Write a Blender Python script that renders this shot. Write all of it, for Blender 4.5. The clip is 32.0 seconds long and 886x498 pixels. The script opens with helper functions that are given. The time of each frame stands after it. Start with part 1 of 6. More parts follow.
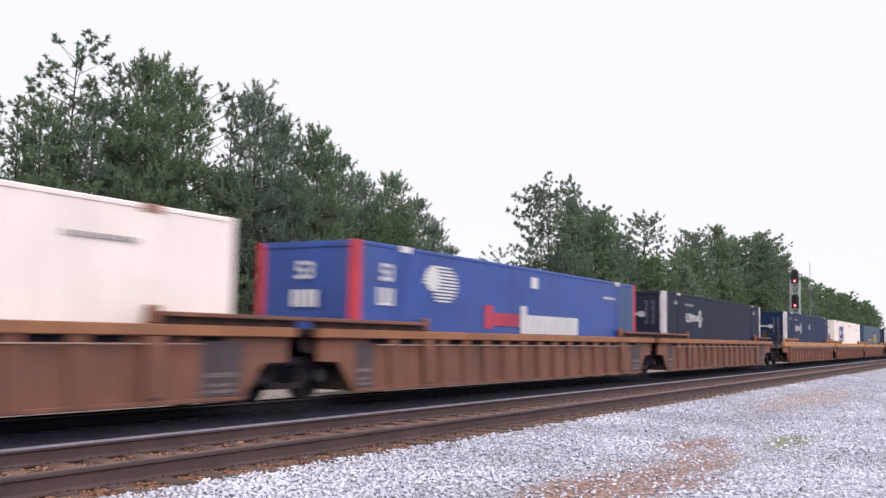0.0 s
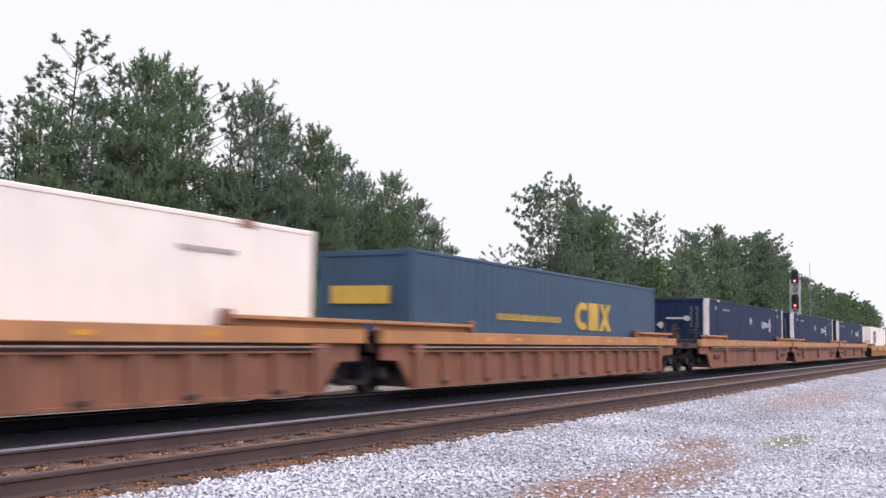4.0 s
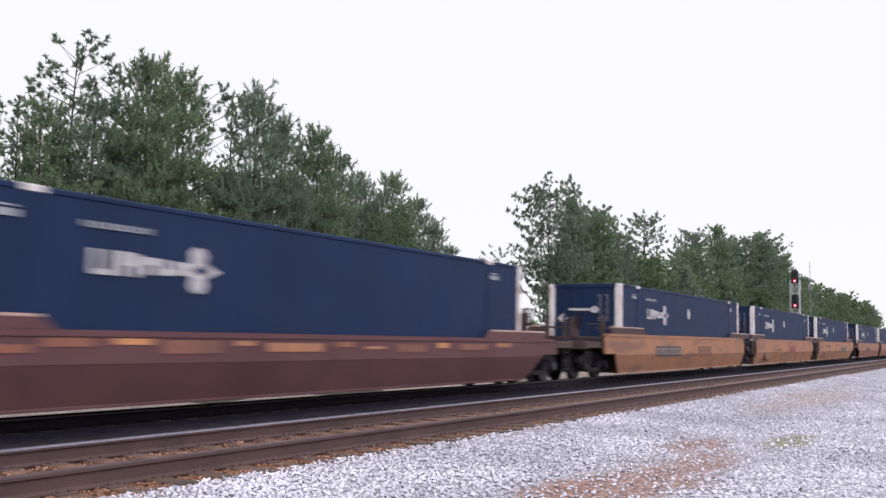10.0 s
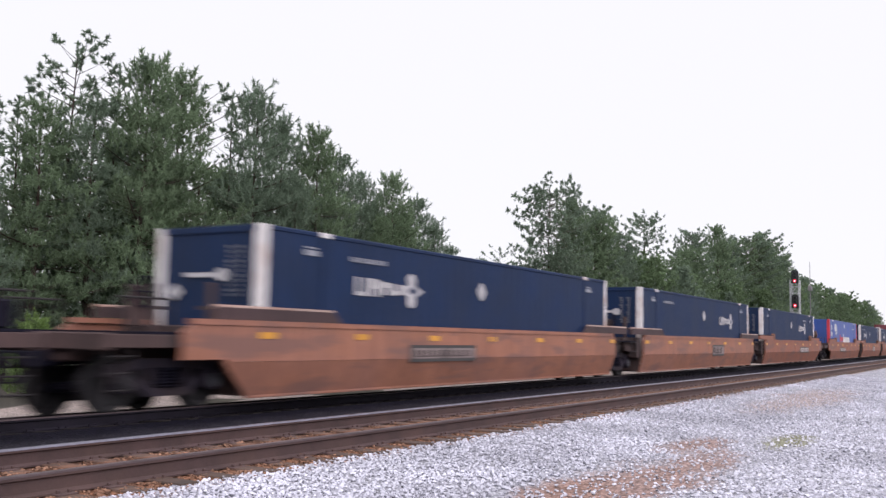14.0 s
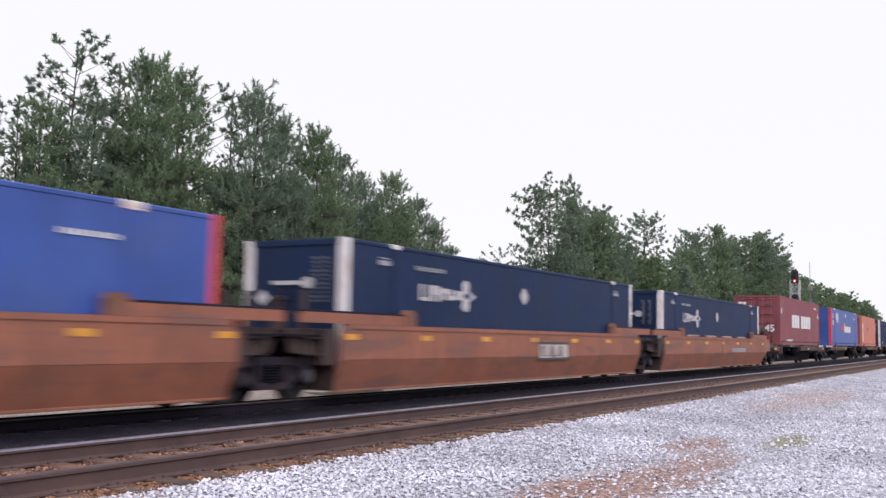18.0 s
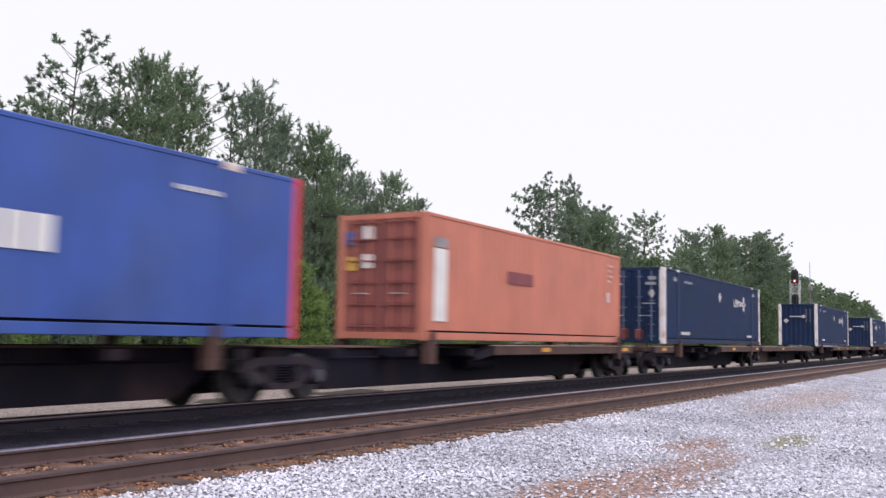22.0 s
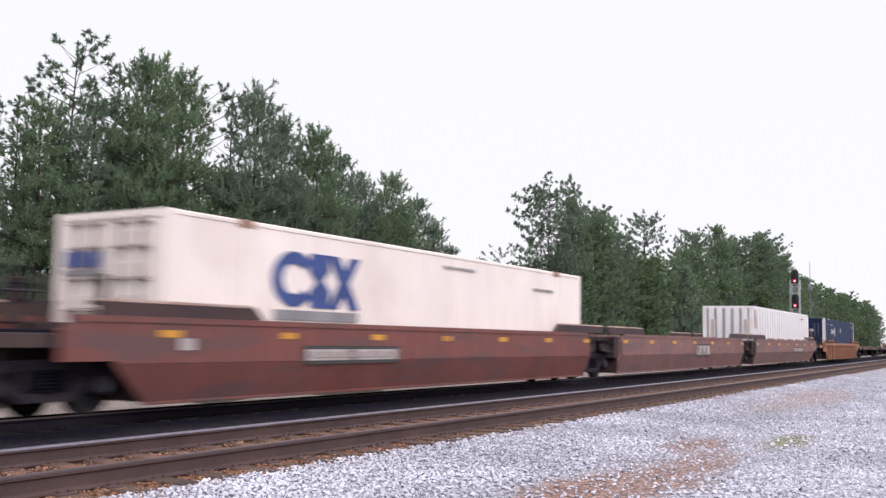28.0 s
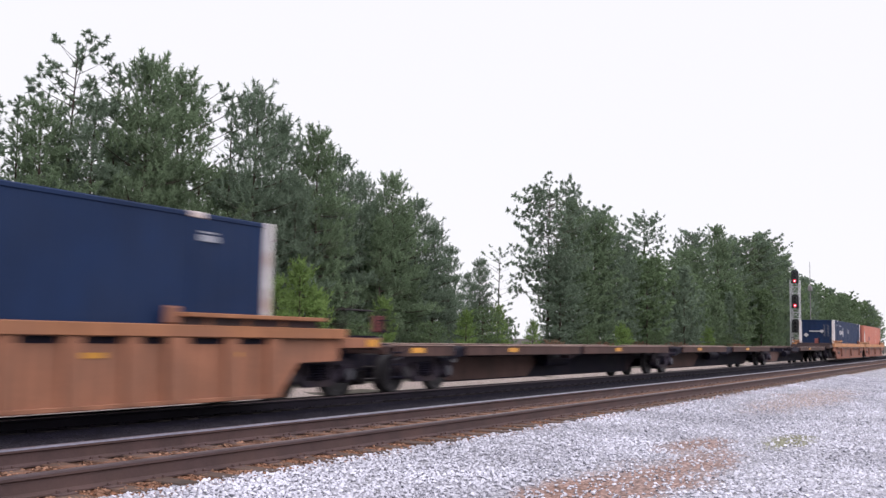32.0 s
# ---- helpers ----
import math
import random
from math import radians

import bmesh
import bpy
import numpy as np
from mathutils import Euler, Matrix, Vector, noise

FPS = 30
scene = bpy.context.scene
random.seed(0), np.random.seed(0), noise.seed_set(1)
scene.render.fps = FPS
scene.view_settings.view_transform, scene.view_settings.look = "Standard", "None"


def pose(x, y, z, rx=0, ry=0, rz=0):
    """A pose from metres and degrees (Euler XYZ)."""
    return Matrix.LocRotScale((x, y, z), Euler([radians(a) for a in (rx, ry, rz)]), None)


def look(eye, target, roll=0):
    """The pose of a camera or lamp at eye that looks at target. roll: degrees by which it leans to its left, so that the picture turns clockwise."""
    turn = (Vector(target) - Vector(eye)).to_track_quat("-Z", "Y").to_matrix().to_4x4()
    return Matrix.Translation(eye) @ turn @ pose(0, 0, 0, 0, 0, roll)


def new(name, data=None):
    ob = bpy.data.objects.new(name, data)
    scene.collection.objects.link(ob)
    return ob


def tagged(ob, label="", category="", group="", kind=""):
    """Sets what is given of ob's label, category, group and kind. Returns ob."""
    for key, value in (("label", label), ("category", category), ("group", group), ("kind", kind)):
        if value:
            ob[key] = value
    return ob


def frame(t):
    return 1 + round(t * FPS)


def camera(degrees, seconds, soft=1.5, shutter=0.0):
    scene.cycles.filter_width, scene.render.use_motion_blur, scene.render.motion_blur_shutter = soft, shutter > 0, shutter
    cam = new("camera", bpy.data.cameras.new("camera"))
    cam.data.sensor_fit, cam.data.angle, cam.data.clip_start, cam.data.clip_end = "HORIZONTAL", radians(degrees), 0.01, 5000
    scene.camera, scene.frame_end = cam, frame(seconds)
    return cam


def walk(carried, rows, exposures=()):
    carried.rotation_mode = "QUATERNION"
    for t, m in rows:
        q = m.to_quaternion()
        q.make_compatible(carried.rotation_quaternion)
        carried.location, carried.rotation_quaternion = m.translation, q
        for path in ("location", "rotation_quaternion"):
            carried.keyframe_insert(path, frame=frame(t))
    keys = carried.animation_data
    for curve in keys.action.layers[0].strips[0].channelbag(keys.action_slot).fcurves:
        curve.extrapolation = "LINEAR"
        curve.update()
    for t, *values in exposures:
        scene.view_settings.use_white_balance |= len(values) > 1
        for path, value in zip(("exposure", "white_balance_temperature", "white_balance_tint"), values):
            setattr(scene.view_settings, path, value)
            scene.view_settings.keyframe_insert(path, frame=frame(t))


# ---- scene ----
# ---------------------------------------------------------------- camera
EYE = (0.0, 0.0, 1.1355)
cam = camera(51.12, 32.0, soft=1.42, shutter=0.5)
AIM = look(EYE, (0.849698 * 100, 0.518787 * 100, 1.1355 + 9.41986), roll=1.158)
walk(cam, [(0.0, AIM), (32.0, AIM)], exposures=[(0.0, 0.43, 6225, 21), (32.0, 0.43, 6225, 21)])

# ---------------------------------------------------------------- world, overcast light
world = bpy.data.worlds.new("overcast_sky")
scene.world = world
world.use_nodes = True
wn, wl = world.node_tree.nodes, world.node_tree.links
wn.clear()
sky = wn.new("ShaderNodeTexSky")
sky.sky_type = "NISHITA"
sky.sun_disc = False
sky.sun_elevation, sky.sun_rotation = radians(52), radians(200)
veil = wn.new("ShaderNodeMix")
veil.data_type = "RGBA"
veil.inputs["Factor"].default_value = 0.95
haze = wn.new("ShaderNodeRGB")
haze.outputs[0].default_value = (0.962, 0.987, 0.950, 1)
bg = wn.new("ShaderNodeBackground")
bg.inputs["Strength"].default_value = 0.76
wout = wn.new("ShaderNodeOutputWorld")
skydim = wn.new("ShaderNodeMix")
skydim.data_type, skydim.blend_type = "RGBA", "MULTIPLY"
skydim.inputs["Factor"].default_value = 1.0
skydim.inputs[7].default_value = (0.10, 0.10, 0.10, 1)
wl.new(sky.outputs[0], skydim.inputs[6])
wl.new(skydim.outputs[2], veil.inputs[6])
wl.new(haze.outputs[0], veil.inputs[7])
wl.new(veil.outputs[2], bg.inputs["Color"])
wl.new(bg.outputs[0], wout.inputs["Surface"])
sun = new("sun", bpy.data.lights.new("sun", "SUN"))
sun.data.energy, sun.data.angle, sun.data.color = 2.4, radians(75), (1.0, 0.97, 0.93)
sun.matrix_world = look((-20, -40, 62), (10, 5, 0))

# ---------------------------------------------------------------- materials
MATS = {}


def material(name, base, rough=0.6, metal=0.0, dark=0.7, light=1.15, scale=3.0, fine=40.0, bump=0.15, streak=0.0,
             stain=None, stain_amount=0.0, smear=None, object_random=0.0, emit=0.0, island=0.0, spec=0.5):
    """A procedural surface: two scales of tone, optional streaks that run down, stains of another colour and relief."""
    if name in MATS:
        return MATS[name]
    m = bpy.data.materials.new(name)
    MATS[name] = m
    m.use_nodes = True
    n, l = m.node_tree.nodes, m.node_tree.links
    b = n["Principled BSDF"]
    b.inputs["Metallic"].default_value = metal
    b.inputs["Specular IOR Level"].default_value = spec
    co = n.new("ShaderNodeTexCoord")
    big = n.new("ShaderNodeTexNoise")
    big.inputs["Scale"].default_value, big.inputs["Detail"].default_value = scale, 6
    small = n.new("ShaderNodeTexNoise")
    small.inputs["Scale"].default_value, small.inputs["Detail"].default_value = fine, 4
    l.new(co.outputs["Object"], big.inputs["Vector"])
    l.new(co.outputs["Object"], small.inputs["Vector"])
    add = n.new("ShaderNodeMath")
    add.operation = "MULTIPLY_ADD"
    add.inputs[1].default_value = 0.35
    l.new(small.outputs["Fac"], add.inputs[0])
    l.new(big.outputs["Fac"], add.inputs[2])
    tone = n.new("ShaderNodeMapRange")
    tone.inputs["From Min"].default_value, tone.inputs["From Max"].default_value = 0.45, 0.9
    tone.inputs["To Min"].default_value, tone.inputs["To Max"].default_value = dark, light
    l.new(add.outputs[0], tone.inputs["Value"])
    last = tone.outputs[0]
    if object_random or island:
        inf = n.new("ShaderNodeObjectInfo") if object_random else n.new("ShaderNodeNewGeometry")
        rr = n.new("ShaderNodeMapRange")
        a = object_random or island
        rr.inputs["To Min"].default_value, rr.inputs["To Max"].default_value = 1 - a, 1 + a
        l.new(inf.outputs["Random" if object_random else "Random Per Island"], rr.inputs["Value"])
        mu = n.new("ShaderNodeMath")
        mu.operation = "MULTIPLY"
        l.new(last, mu.inputs[0])
        l.new(rr.outputs[0], mu.inputs[1])
        last = mu.outputs[0]
    if streak:
        mp = n.new("ShaderNodeMapping")
        mp.inputs["Scale"].default_value = (6.0, 6.0, 0.35)
        st = n.new("ShaderNodeTexNoise")
        st.inputs["Scale"].default_value, st.inputs["Detail"].default_value = 1.6, 5
        l.new(co.outputs["Object"], mp.inputs["Vector"])
        l.new(mp.outputs[0], st.inputs["Vector"])
        sr = n.new("ShaderNodeMapRange")
        sr.inputs["From Min"].default_value, sr.inputs["From Max"].default_value = 0.35, 0.7
        sr.inputs["To Min"].default_value, sr.inputs["To Max"].default_value = 1 - streak, 1 + streak * 0.4
        l.new(st.outputs["Fac"], sr.inputs["Value"])
        mu = n.new("ShaderNodeMath")
        mu.operation = "MULTIPLY"
        l.new(last, mu.inputs[0])
        l.new(sr.outputs[0], mu.inputs[1])
        last = mu.outputs[0]
    mix = n.new("ShaderNodeMix")
    mix.data_type, mix.blend_type = "RGBA", "MULTIPLY"
    mix.inputs["Factor"].default_value = 1.0
    mix.inputs[6].default_value = (*base, 1)
    l.new(last, mix.inputs[7])
    colour = mix.outputs[2]
    if stain:
        sn = n.new("ShaderNodeTexNoise")
        sn.inputs["Scale"].default_value, sn.inputs["Detail"].default_value = scale * 0.6, 8
        mp2 = n.new("ShaderNodeMapping")
        mp2.inputs["Location"].default_value = (3.1, 7.7, 1.3)
        l.new(co.outputs["Object"], mp2.inputs["Vector"])
        l.new(mp2.outputs[0], sn.inputs["Vector"])
        sr2 = n.new("ShaderNodeMapRange")
        sr2.inputs["From Min"].default_value, sr2.inputs["From Max"].default_value = 0.5, 0.68
        sr2.inputs["To Max"].default_value = stain_amount
        l.new(sn.outputs["Fac"], sr2.inputs["Value"])
        mx = n.new("ShaderNodeMix")
        mx.data_type = "RGBA"
        l.new(sr2.outputs[0], mx.inputs["Factor"])
        l.new(colour, mx.inputs[6])
        mx.inputs[7].default_value = (*stain, 1)
        colour = mx.outputs[2]
    if smear:
        # scraped and painted-over patches, drawn out along the car
        for scale_, off_, lo_, amount_ in ((0.55, 11.3, 0.54, 0.85), (1.3, 4.9, 0.58, 0.7)):
            mp3 = n.new("ShaderNodeMapping")
            mp3.inputs["Scale"].default_value, mp3.inputs["Location"].default_value = (0.8, 0.3, 4.2), (off_, 2.2, off_)
            sm = n.new("ShaderNodeTexNoise")
            sm.inputs["Scale"].default_value, sm.inputs["Detail"].default_value = scale_, 7
            l.new(co.outputs["Object"], mp3.inputs["Vector"])
            l.new(mp3.outputs[0], sm.inputs["Vector"])
            sr3 = n.new("ShaderNodeMapRange")
            sr3.inputs["From Min"].default_value, sr3.inputs["From Max"].default_value = lo_, lo_ + 0.10
            sr3.inputs["To Max"].default_value = amount_
            l.new(sm.outputs["Fac"], sr3.inputs["Value"])
            mx3 = n.new("ShaderNodeMix")
            mx3.data_type = "RGBA"
            l.new(sr3.outputs[0], mx3.inputs["Factor"])
            l.new(colour, mx3.inputs[6])
            mx3.inputs[7].default_value = (*smear, 1)
            colour = mx3.outputs[2]
    l.new(colour, b.inputs["Base Color"])
    ro = n.new("ShaderNodeMapRange")
    ro.inputs["To Min"].default_value, ro.inputs["To Max"].default_value = max(0.05, rough - 0.12), min(1, rough + 0.12)
    l.new(big.outputs["Fac"], ro.inputs["Value"])
    l.new(ro.outputs[0], b.inputs["Roughness"])
    if bump:
        bp = n.new("ShaderNodeBump")
        bp.inputs["Strength"].default_value, bp.inputs["Distance"].default_value = bump, 0.02
        l.new(add.outputs[0], bp.inputs["Height"])
        l.new(bp.outputs[0], b.inputs["Normal"])
    if emit:
        b.inputs["Emission Color"].default_value = (*base, 1)
        b.inputs["Emission Strength"].default_value = emit
    return m


NAVY = material("navy_paint", (0.0064, 0.0205, 0.066), 0.6, streak=0.14, scale=0.8, bump=0.04, stain=(0.01413, 0.02512, 0.05887), stain_amount=0.4, spec=0.22)
SLATE = material("faded_navy_paint", (0.0157, 0.02041, 0.04318), 0.65, streak=0.16, scale=0.8, bump=0.04, stain=(0.02669, 0.0314, 0.05181), stain_amount=0.4, spec=0.22)
ROYAL = material("royal_blue_paint", (0.026, 0.070, 0.295), 0.5, streak=0.12, scale=0.8, bump=0.05, stain=(0.0471, 0.0785, 0.1884), stain_amount=0.4)
TEAL = material("teal_blue_paint", (0.02748, 0.06673, 0.1256), 0.55, streak=0.15, scale=0.8, bump=0.05)
WHITE = material("off_white_paint", (0.84, 0.745, 0.695), 0.55, streak=0.07, dark=0.92, light=1.04, scale=0.7, bump=0.05, stain=(0.5181, 0.4318, 0.3768), stain_amount=0.45)
BARE = material("weathered_aluminium", (0.79, 0.765, 0.765), 0.5, streak=0.10, dark=0.88, light=1.05, scale=0.9, bump=0.05, stain=(0.4082, 0.3454, 0.2983), stain_amount=0.3)
OXIDE = material("oxide_red_paint", (0.176, 0.036, 0.050), 0.6, streak=0.12, dark=0.85, scale=0.8, bump=0.06, stain=(0.212, 0.07065, 0.06673), stain_amount=0.5)
CORAL = material("orange_paint", (0.44, 0.15, 0.1), 0.6, streak=0.10, dark=0.85, scale=0.8, bump=0.06, stain=(0.3533, 0.1099, 0.07065), stain_amount=0.4)
CORAL_DARK = material("dark_orange_paint", (0.222, 0.063, 0.056), 0.65, streak=0.15, scale=0.8, bump=0.06)
POST = material("white_post_paint", (0.6437, 0.6123, 0.6123), 0.45, dark=0.85, light=1.05, scale=2.6, bump=0.05, stain=(0.36, 0.21, 0.14), stain_amount=0.8)
RED = material("red_post_paint", (0.4867, 0.03533, 0.05103), 0.5, dark=0.85, scale=2.0, bump=0.05)
MARK = material("white_marking", (0.6123, 0.6045, 0.5966), 0.55, dark=0.85, light=1.05, scale=2.0, bump=0.02)
FAINT_DARK = material("faint_grey_marking", (0.10, 0.105, 0.13), 0.6, scale=3.0, bump=0.02)
WORN = material("worn_white_marking", (0.44, 0.425, 0.44), 0.6, dark=0.7, scale=4.0, bump=0.02)
MARK_BLUE = material("blue_marking", (0.03533, 0.06673, 0.2198), 0.55, scale=2.0, bump=0.02)
MARK_RED = material("red_marking", (0.4318, 0.03925, 0.0628), 0.55, scale=2.0, bump=0.02)
MARK_GOLD = material("gold_marking", (0.5181, 0.3297, 0.0471), 0.55, scale=2.0, bump=0.02)
MARK_GREY = material("grey_marking", (0.2355, 0.2276, 0.2434), 0.6, scale=2.0, bump=0.02)
MARK_DARK = material("dark_marking", (0.04318, 0.03925, 0.03925), 0.6, scale=2.0, bump=0.02)
RIBBED = material("rust_brown_car_paint", (0.207, 0.084, 0.052), 0.75, dark=0.68, streak=0.28, scale=1.0, fine=18, bump=0.2, stain=(0.095, 0.055, 0.048), stain_amount=0.5)
CHORD = material("orange_brown_chord_paint", (0.305, 0.128, 0.058), 0.7, dark=0.7, streak=0.2, scale=0.9, fine=18, bump=0.15, stain=(0.1884, 0.08635, 0.05495), stain_amount=0.6)
CHORD_Y = material("yellow_orange_chord_paint", (0.46, 0.210, 0.090), 0.65, dark=0.75, streak=0.2, scale=0.9, fine=18, bump=0.12, stain=(0.28, 0.12, 0.06), stain_amount=0.5)
RIBRUST = material("orange_rust_car_paint", (0.262, 0.106, 0.064), 0.75, dark=0.65, streak=0.3, scale=1.0, fine=18, bump=0.2, stain=(0.13, 0.066, 0.054), stain_amount=0.5)
RIBPINK = material("faded_red_brown_car_paint", (0.270, 0.105, 0.068), 0.75, dark=0.65, streak=0.28, scale=1.0, fine=18, bump=0.2, stain=(0.11, 0.062, 0.055), stain_amount=0.55)
RIBTAN = material("tan_ribbed_car_paint", (0.295, 0.124, 0.069), 0.7, dark=0.68, streak=0.3, scale=1.0, fine=18, bump=0.15, stain=(0.157, 0.0785, 0.05103), stain_amount=0.55)
TAN = material("tan_car_paint", (0.345, 0.158, 0.084), 0.65, dark=0.74, streak=0.22, scale=0.75, fine=14, bump=0.1, stain=(0.19, 0.098, 0.072), stain_amount=0.5, smear=(0.17, 0.085, 0.062))
ORANGE = material("orange_brown_car_paint", (0.260, 0.092, 0.054), 0.65, dark=0.74, streak=0.22, scale=0.75, fine=14, bump=0.1, stain=(0.17, 0.078, 0.058), stain_amount=0.5, smear=(0.145, 0.068, 0.056))
YELLOW = material("yellow_car_paint", (0.53, 0.262, 0.092), 0.6, dark=0.74, streak=0.22, scale=0.75, fine=14, bump=0.1, stain=(0.22, 0.12, 0.055), stain_amount=0.35, spec=0.3, smear=(0.33, 0.14, 0.06))
MAROON = material("maroon_brown_car_paint", (0.092, 0.036, 0.041), 0.7, dark=0.75, streak=0.15, scale=0.6, fine=14, bump=0.1, stain=(0.16, 0.075, 0.065), stain_amount=0.25)
BROWN = material("red_brown_car_paint", (0.185, 0.060, 0.049), 0.65, dark=0.74, streak=0.22, scale=0.75, fine=14, bump=0.1, stain=(0.105, 0.055, 0.05), stain_amount=0.5, smear=(0.105, 0.055, 0.056))
DECKB = material("brown_spine_paint", (0.115, 0.064, 0.055), 0.75, dark=0.5, streak=0.2, scale=1.0, fine=16, bump=0.2, stain=(0.03925, 0.0314, 0.0314), stain_amount=0.7, spec=0.3)
SILL = material("rusty_side_sill_paint", (0.085, 0.046, 0.040), 0.7, dark=0.5, streak=0.35, scale=1.0, fine=16, bump=0.2, stain=(0.06, 0.034, 0.03), stain_amount=0.75, spec=0.3)
# Spine paint blackened: the shade under the load is in its colour.
SPINE = material("dark_spine_paint", (0.009, 0.0080, 0.0160), 0.75, dark=0.6, scale=1.0, fine=16, bump=0.2, stain=(0.0471, 0.02748, 0.02512), stain_amount=0.5, spec=0.15)
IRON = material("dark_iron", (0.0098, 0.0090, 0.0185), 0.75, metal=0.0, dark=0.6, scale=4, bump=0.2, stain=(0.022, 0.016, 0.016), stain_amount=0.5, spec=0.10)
FRAME = material("grimy_truck_casting", (0.026, 0.021, 0.031), 0.75, dark=0.6, scale=4, bump=0.2, stain=(0.045, 0.032, 0.030), stain_amount=0.5, spec=0.15)
# Paler cap steel: the sky's glint is put into its colour.
CAP = material("bright_bearing_cap", (0.10, 0.10, 0.115), 0.45, metal=0.7, scale=4, bump=0.03)
STEEL = material("worn_wheel_steel", (0.020, 0.018, 0.021), 0.6, metal=0.2, scale=5, bump=0.08)
# Rusty steel with the shade between the cars painted into its colour.
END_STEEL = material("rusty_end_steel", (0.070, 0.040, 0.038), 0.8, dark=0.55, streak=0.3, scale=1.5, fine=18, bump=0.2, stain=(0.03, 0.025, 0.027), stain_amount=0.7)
GUIDE = material("worn_guide_paint", (0.058, 0.032, 0.034), 0.75, dark=0.6, streak=0.3, scale=1.2, fine=16, bump=0.15, stain=(0.07, 0.045, 0.04), stain_amount=0.6)
END_PANEL = material("sooty_end_panel", (0.066, 0.052, 0.060), 0.75, dark=0.6, streak=0.25, scale=1.2, fine=16, bump=0.15, stain=(0.10, 0.06, 0.055), stain_amount=0.6)
FADED_POST = material("rusty_post_paint", (0.17, 0.072, 0.045), 0.75, dark=0.6, scale=2, fine=18, bump=0.2)
GRAB = material("worn_grab_iron", (0.028, 0.024, 0.026), 0.7, dark=0.7, scale=3, bump=0.05, spec=0.2)
EDGE = material("scraped_guide_edge", (0.33, 0.23, 0.195), 0.55, dark=0.6, scale=1.5, bump=0.1, stain=(0.20, 0.10, 0.07), stain_amount=0.7)
BOARD = material("worn_white_board", (0.44, 0.39, 0.38), 0.65, dark=0.7, scale=2.5, bump=0.03, stain=(0.20, 0.15, 0.14), stain_amount=0.6)
BOARD_GREY = material("faded_grey_board", (0.215, 0.17, 0.165), 0.65, dark=0.7, scale=2.5, bump=0.03, stain=(0.12, 0.09, 0.085), stain_amount=0.6)
REFLECT = material("yellow_reflector", (0.58, 0.27, 0.03), 0.45, scale=4, bump=0.02)
RAIL = material("rusty_rail_side", (0.066, 0.038, 0.037), 0.8, dark=0.65, scale=2.5, fine=30, bump=0.2, stain=(0.088, 0.050, 0.042), stain_amount=0.5)
# Oily rails darkened further: the shade under the train is in their colour.
OILY_SHADED = material("oily_rail_side", (0.0145, 0.0122, 0.0190), 0.75, dark=0.65, scale=2.5, fine=30, bump=0.2, spec=0.15)
DULL = material("worn_brown_rail_head", (0.11, 0.08, 0.085), 0.45, metal=0.6, scale=3, bump=0.05)
# Oily ties, likewise darkened in colour for the train's shade.
TIE_OIL_SHADED = material("oily_tie_wood", (0.014, 0.0115, 0.011), 0.9, dark=0.5, scale=3, fine=50, bump=0.5, object_random=0.3, spec=0.15)
RAILTOP = material("polished_rail_head", (0.34, 0.325, 0.40), 0.35, metal=0.95, scale=3, bump=0.04)
TIE = material("tie_wood", (0.075, 0.048, 0.038), 0.9, dark=0.5, scale=3, fine=50, bump=0.5, object_random=0.3, stain=(0.2355, 0.1021, 0.05495), stain_amount=0.6)
BARK = material("pine_bark", (0.06673, 0.0471, 0.03768), 0.95, dark=0.5, scale=4, fine=30, bump=0.6, object_random=0.15)


def foliage(name, base, island=0.10):
    """Needles or leaves: light falls on them and, in part, through them."""
    m = material(name, base, 0.75, dark=0.7, light=1.25, scale=0.45, fine=5, bump=0, island=island, spec=0.08)
    n, l = m.node_tree.nodes, m.node_tree.links
    b = n["Principled BSDF"]
    tr = n.new("ShaderNodeBsdfTranslucent")
    l.new(b.inputs["Base Color"].links[0].from_socket, tr.inputs["Color"])
    mx = n.new("ShaderNodeMixShader")
    mx.inputs[0].default_value = 0.5
    l.new(b.outputs[0], mx.inputs[1])
    l.new(tr.outputs[0], mx.inputs[2])
    l.new(mx.outputs[0], n["Material Output"].inputs["Surface"])
    return m


NEEDLE = foliage("pine_needles", (0.178, 0.246, 0.148))
NEEDLE_B = foliage("blue_green_needles", (0.180, 0.240, 0.172))
NEEDLE_Y = foliage("young_pine_needles", (0.20, 0.30, 0.10))
LEAF = foliage("broad_leaves", (0.155, 0.222, 0.118))
DRY = foliage("dry_brush", (0.24, 0.165, 0.115))
GALV = material("galvanised_steel", (0.5181, 0.526, 0.5495), 0.45, metal=0.5, scale=4, bump=0.05)
BLACK = material("black_signal_paint", (0.01727, 0.01884, 0.02198), 0.6, scale=4, bump=0.05)
LENS = material("red_signal_lens", (1.0, 0.02, 0.05), 0.3, emit=0.9, bump=0)
LENS_HOT = material("signal_lamp_core", (1.0, 0.55, 0.6), 0.3, emit=3.0, bump=0)
LENS_OFF = material("dark_signal_lens", (0.02355, 0.02355, 0.02748), 0.2, bump=0)

# ---------------------------------------------------------------- mesh helpers


def box(bm, x0, x1, y0, y1, z0, z1, bevel=0.0):
    """A box with slightly broken edges."""
    g = bmesh.ops.create_cube(bm, size=1.0, matrix=Matrix.Translation(((x0 + x1) / 2, (y0 + y1) / 2, (z0 + z1) / 2)) @ Matrix.Diagonal((abs(x1 - x0), abs(y1 - y0), abs(z1 - z0), 1)))
    if bevel:
        es = list({e for v in g["verts"] for e in v.link_edges})
        bmesh.ops.bevel(bm, geom=es, offset=bevel, segments=1, affect="EDGES")


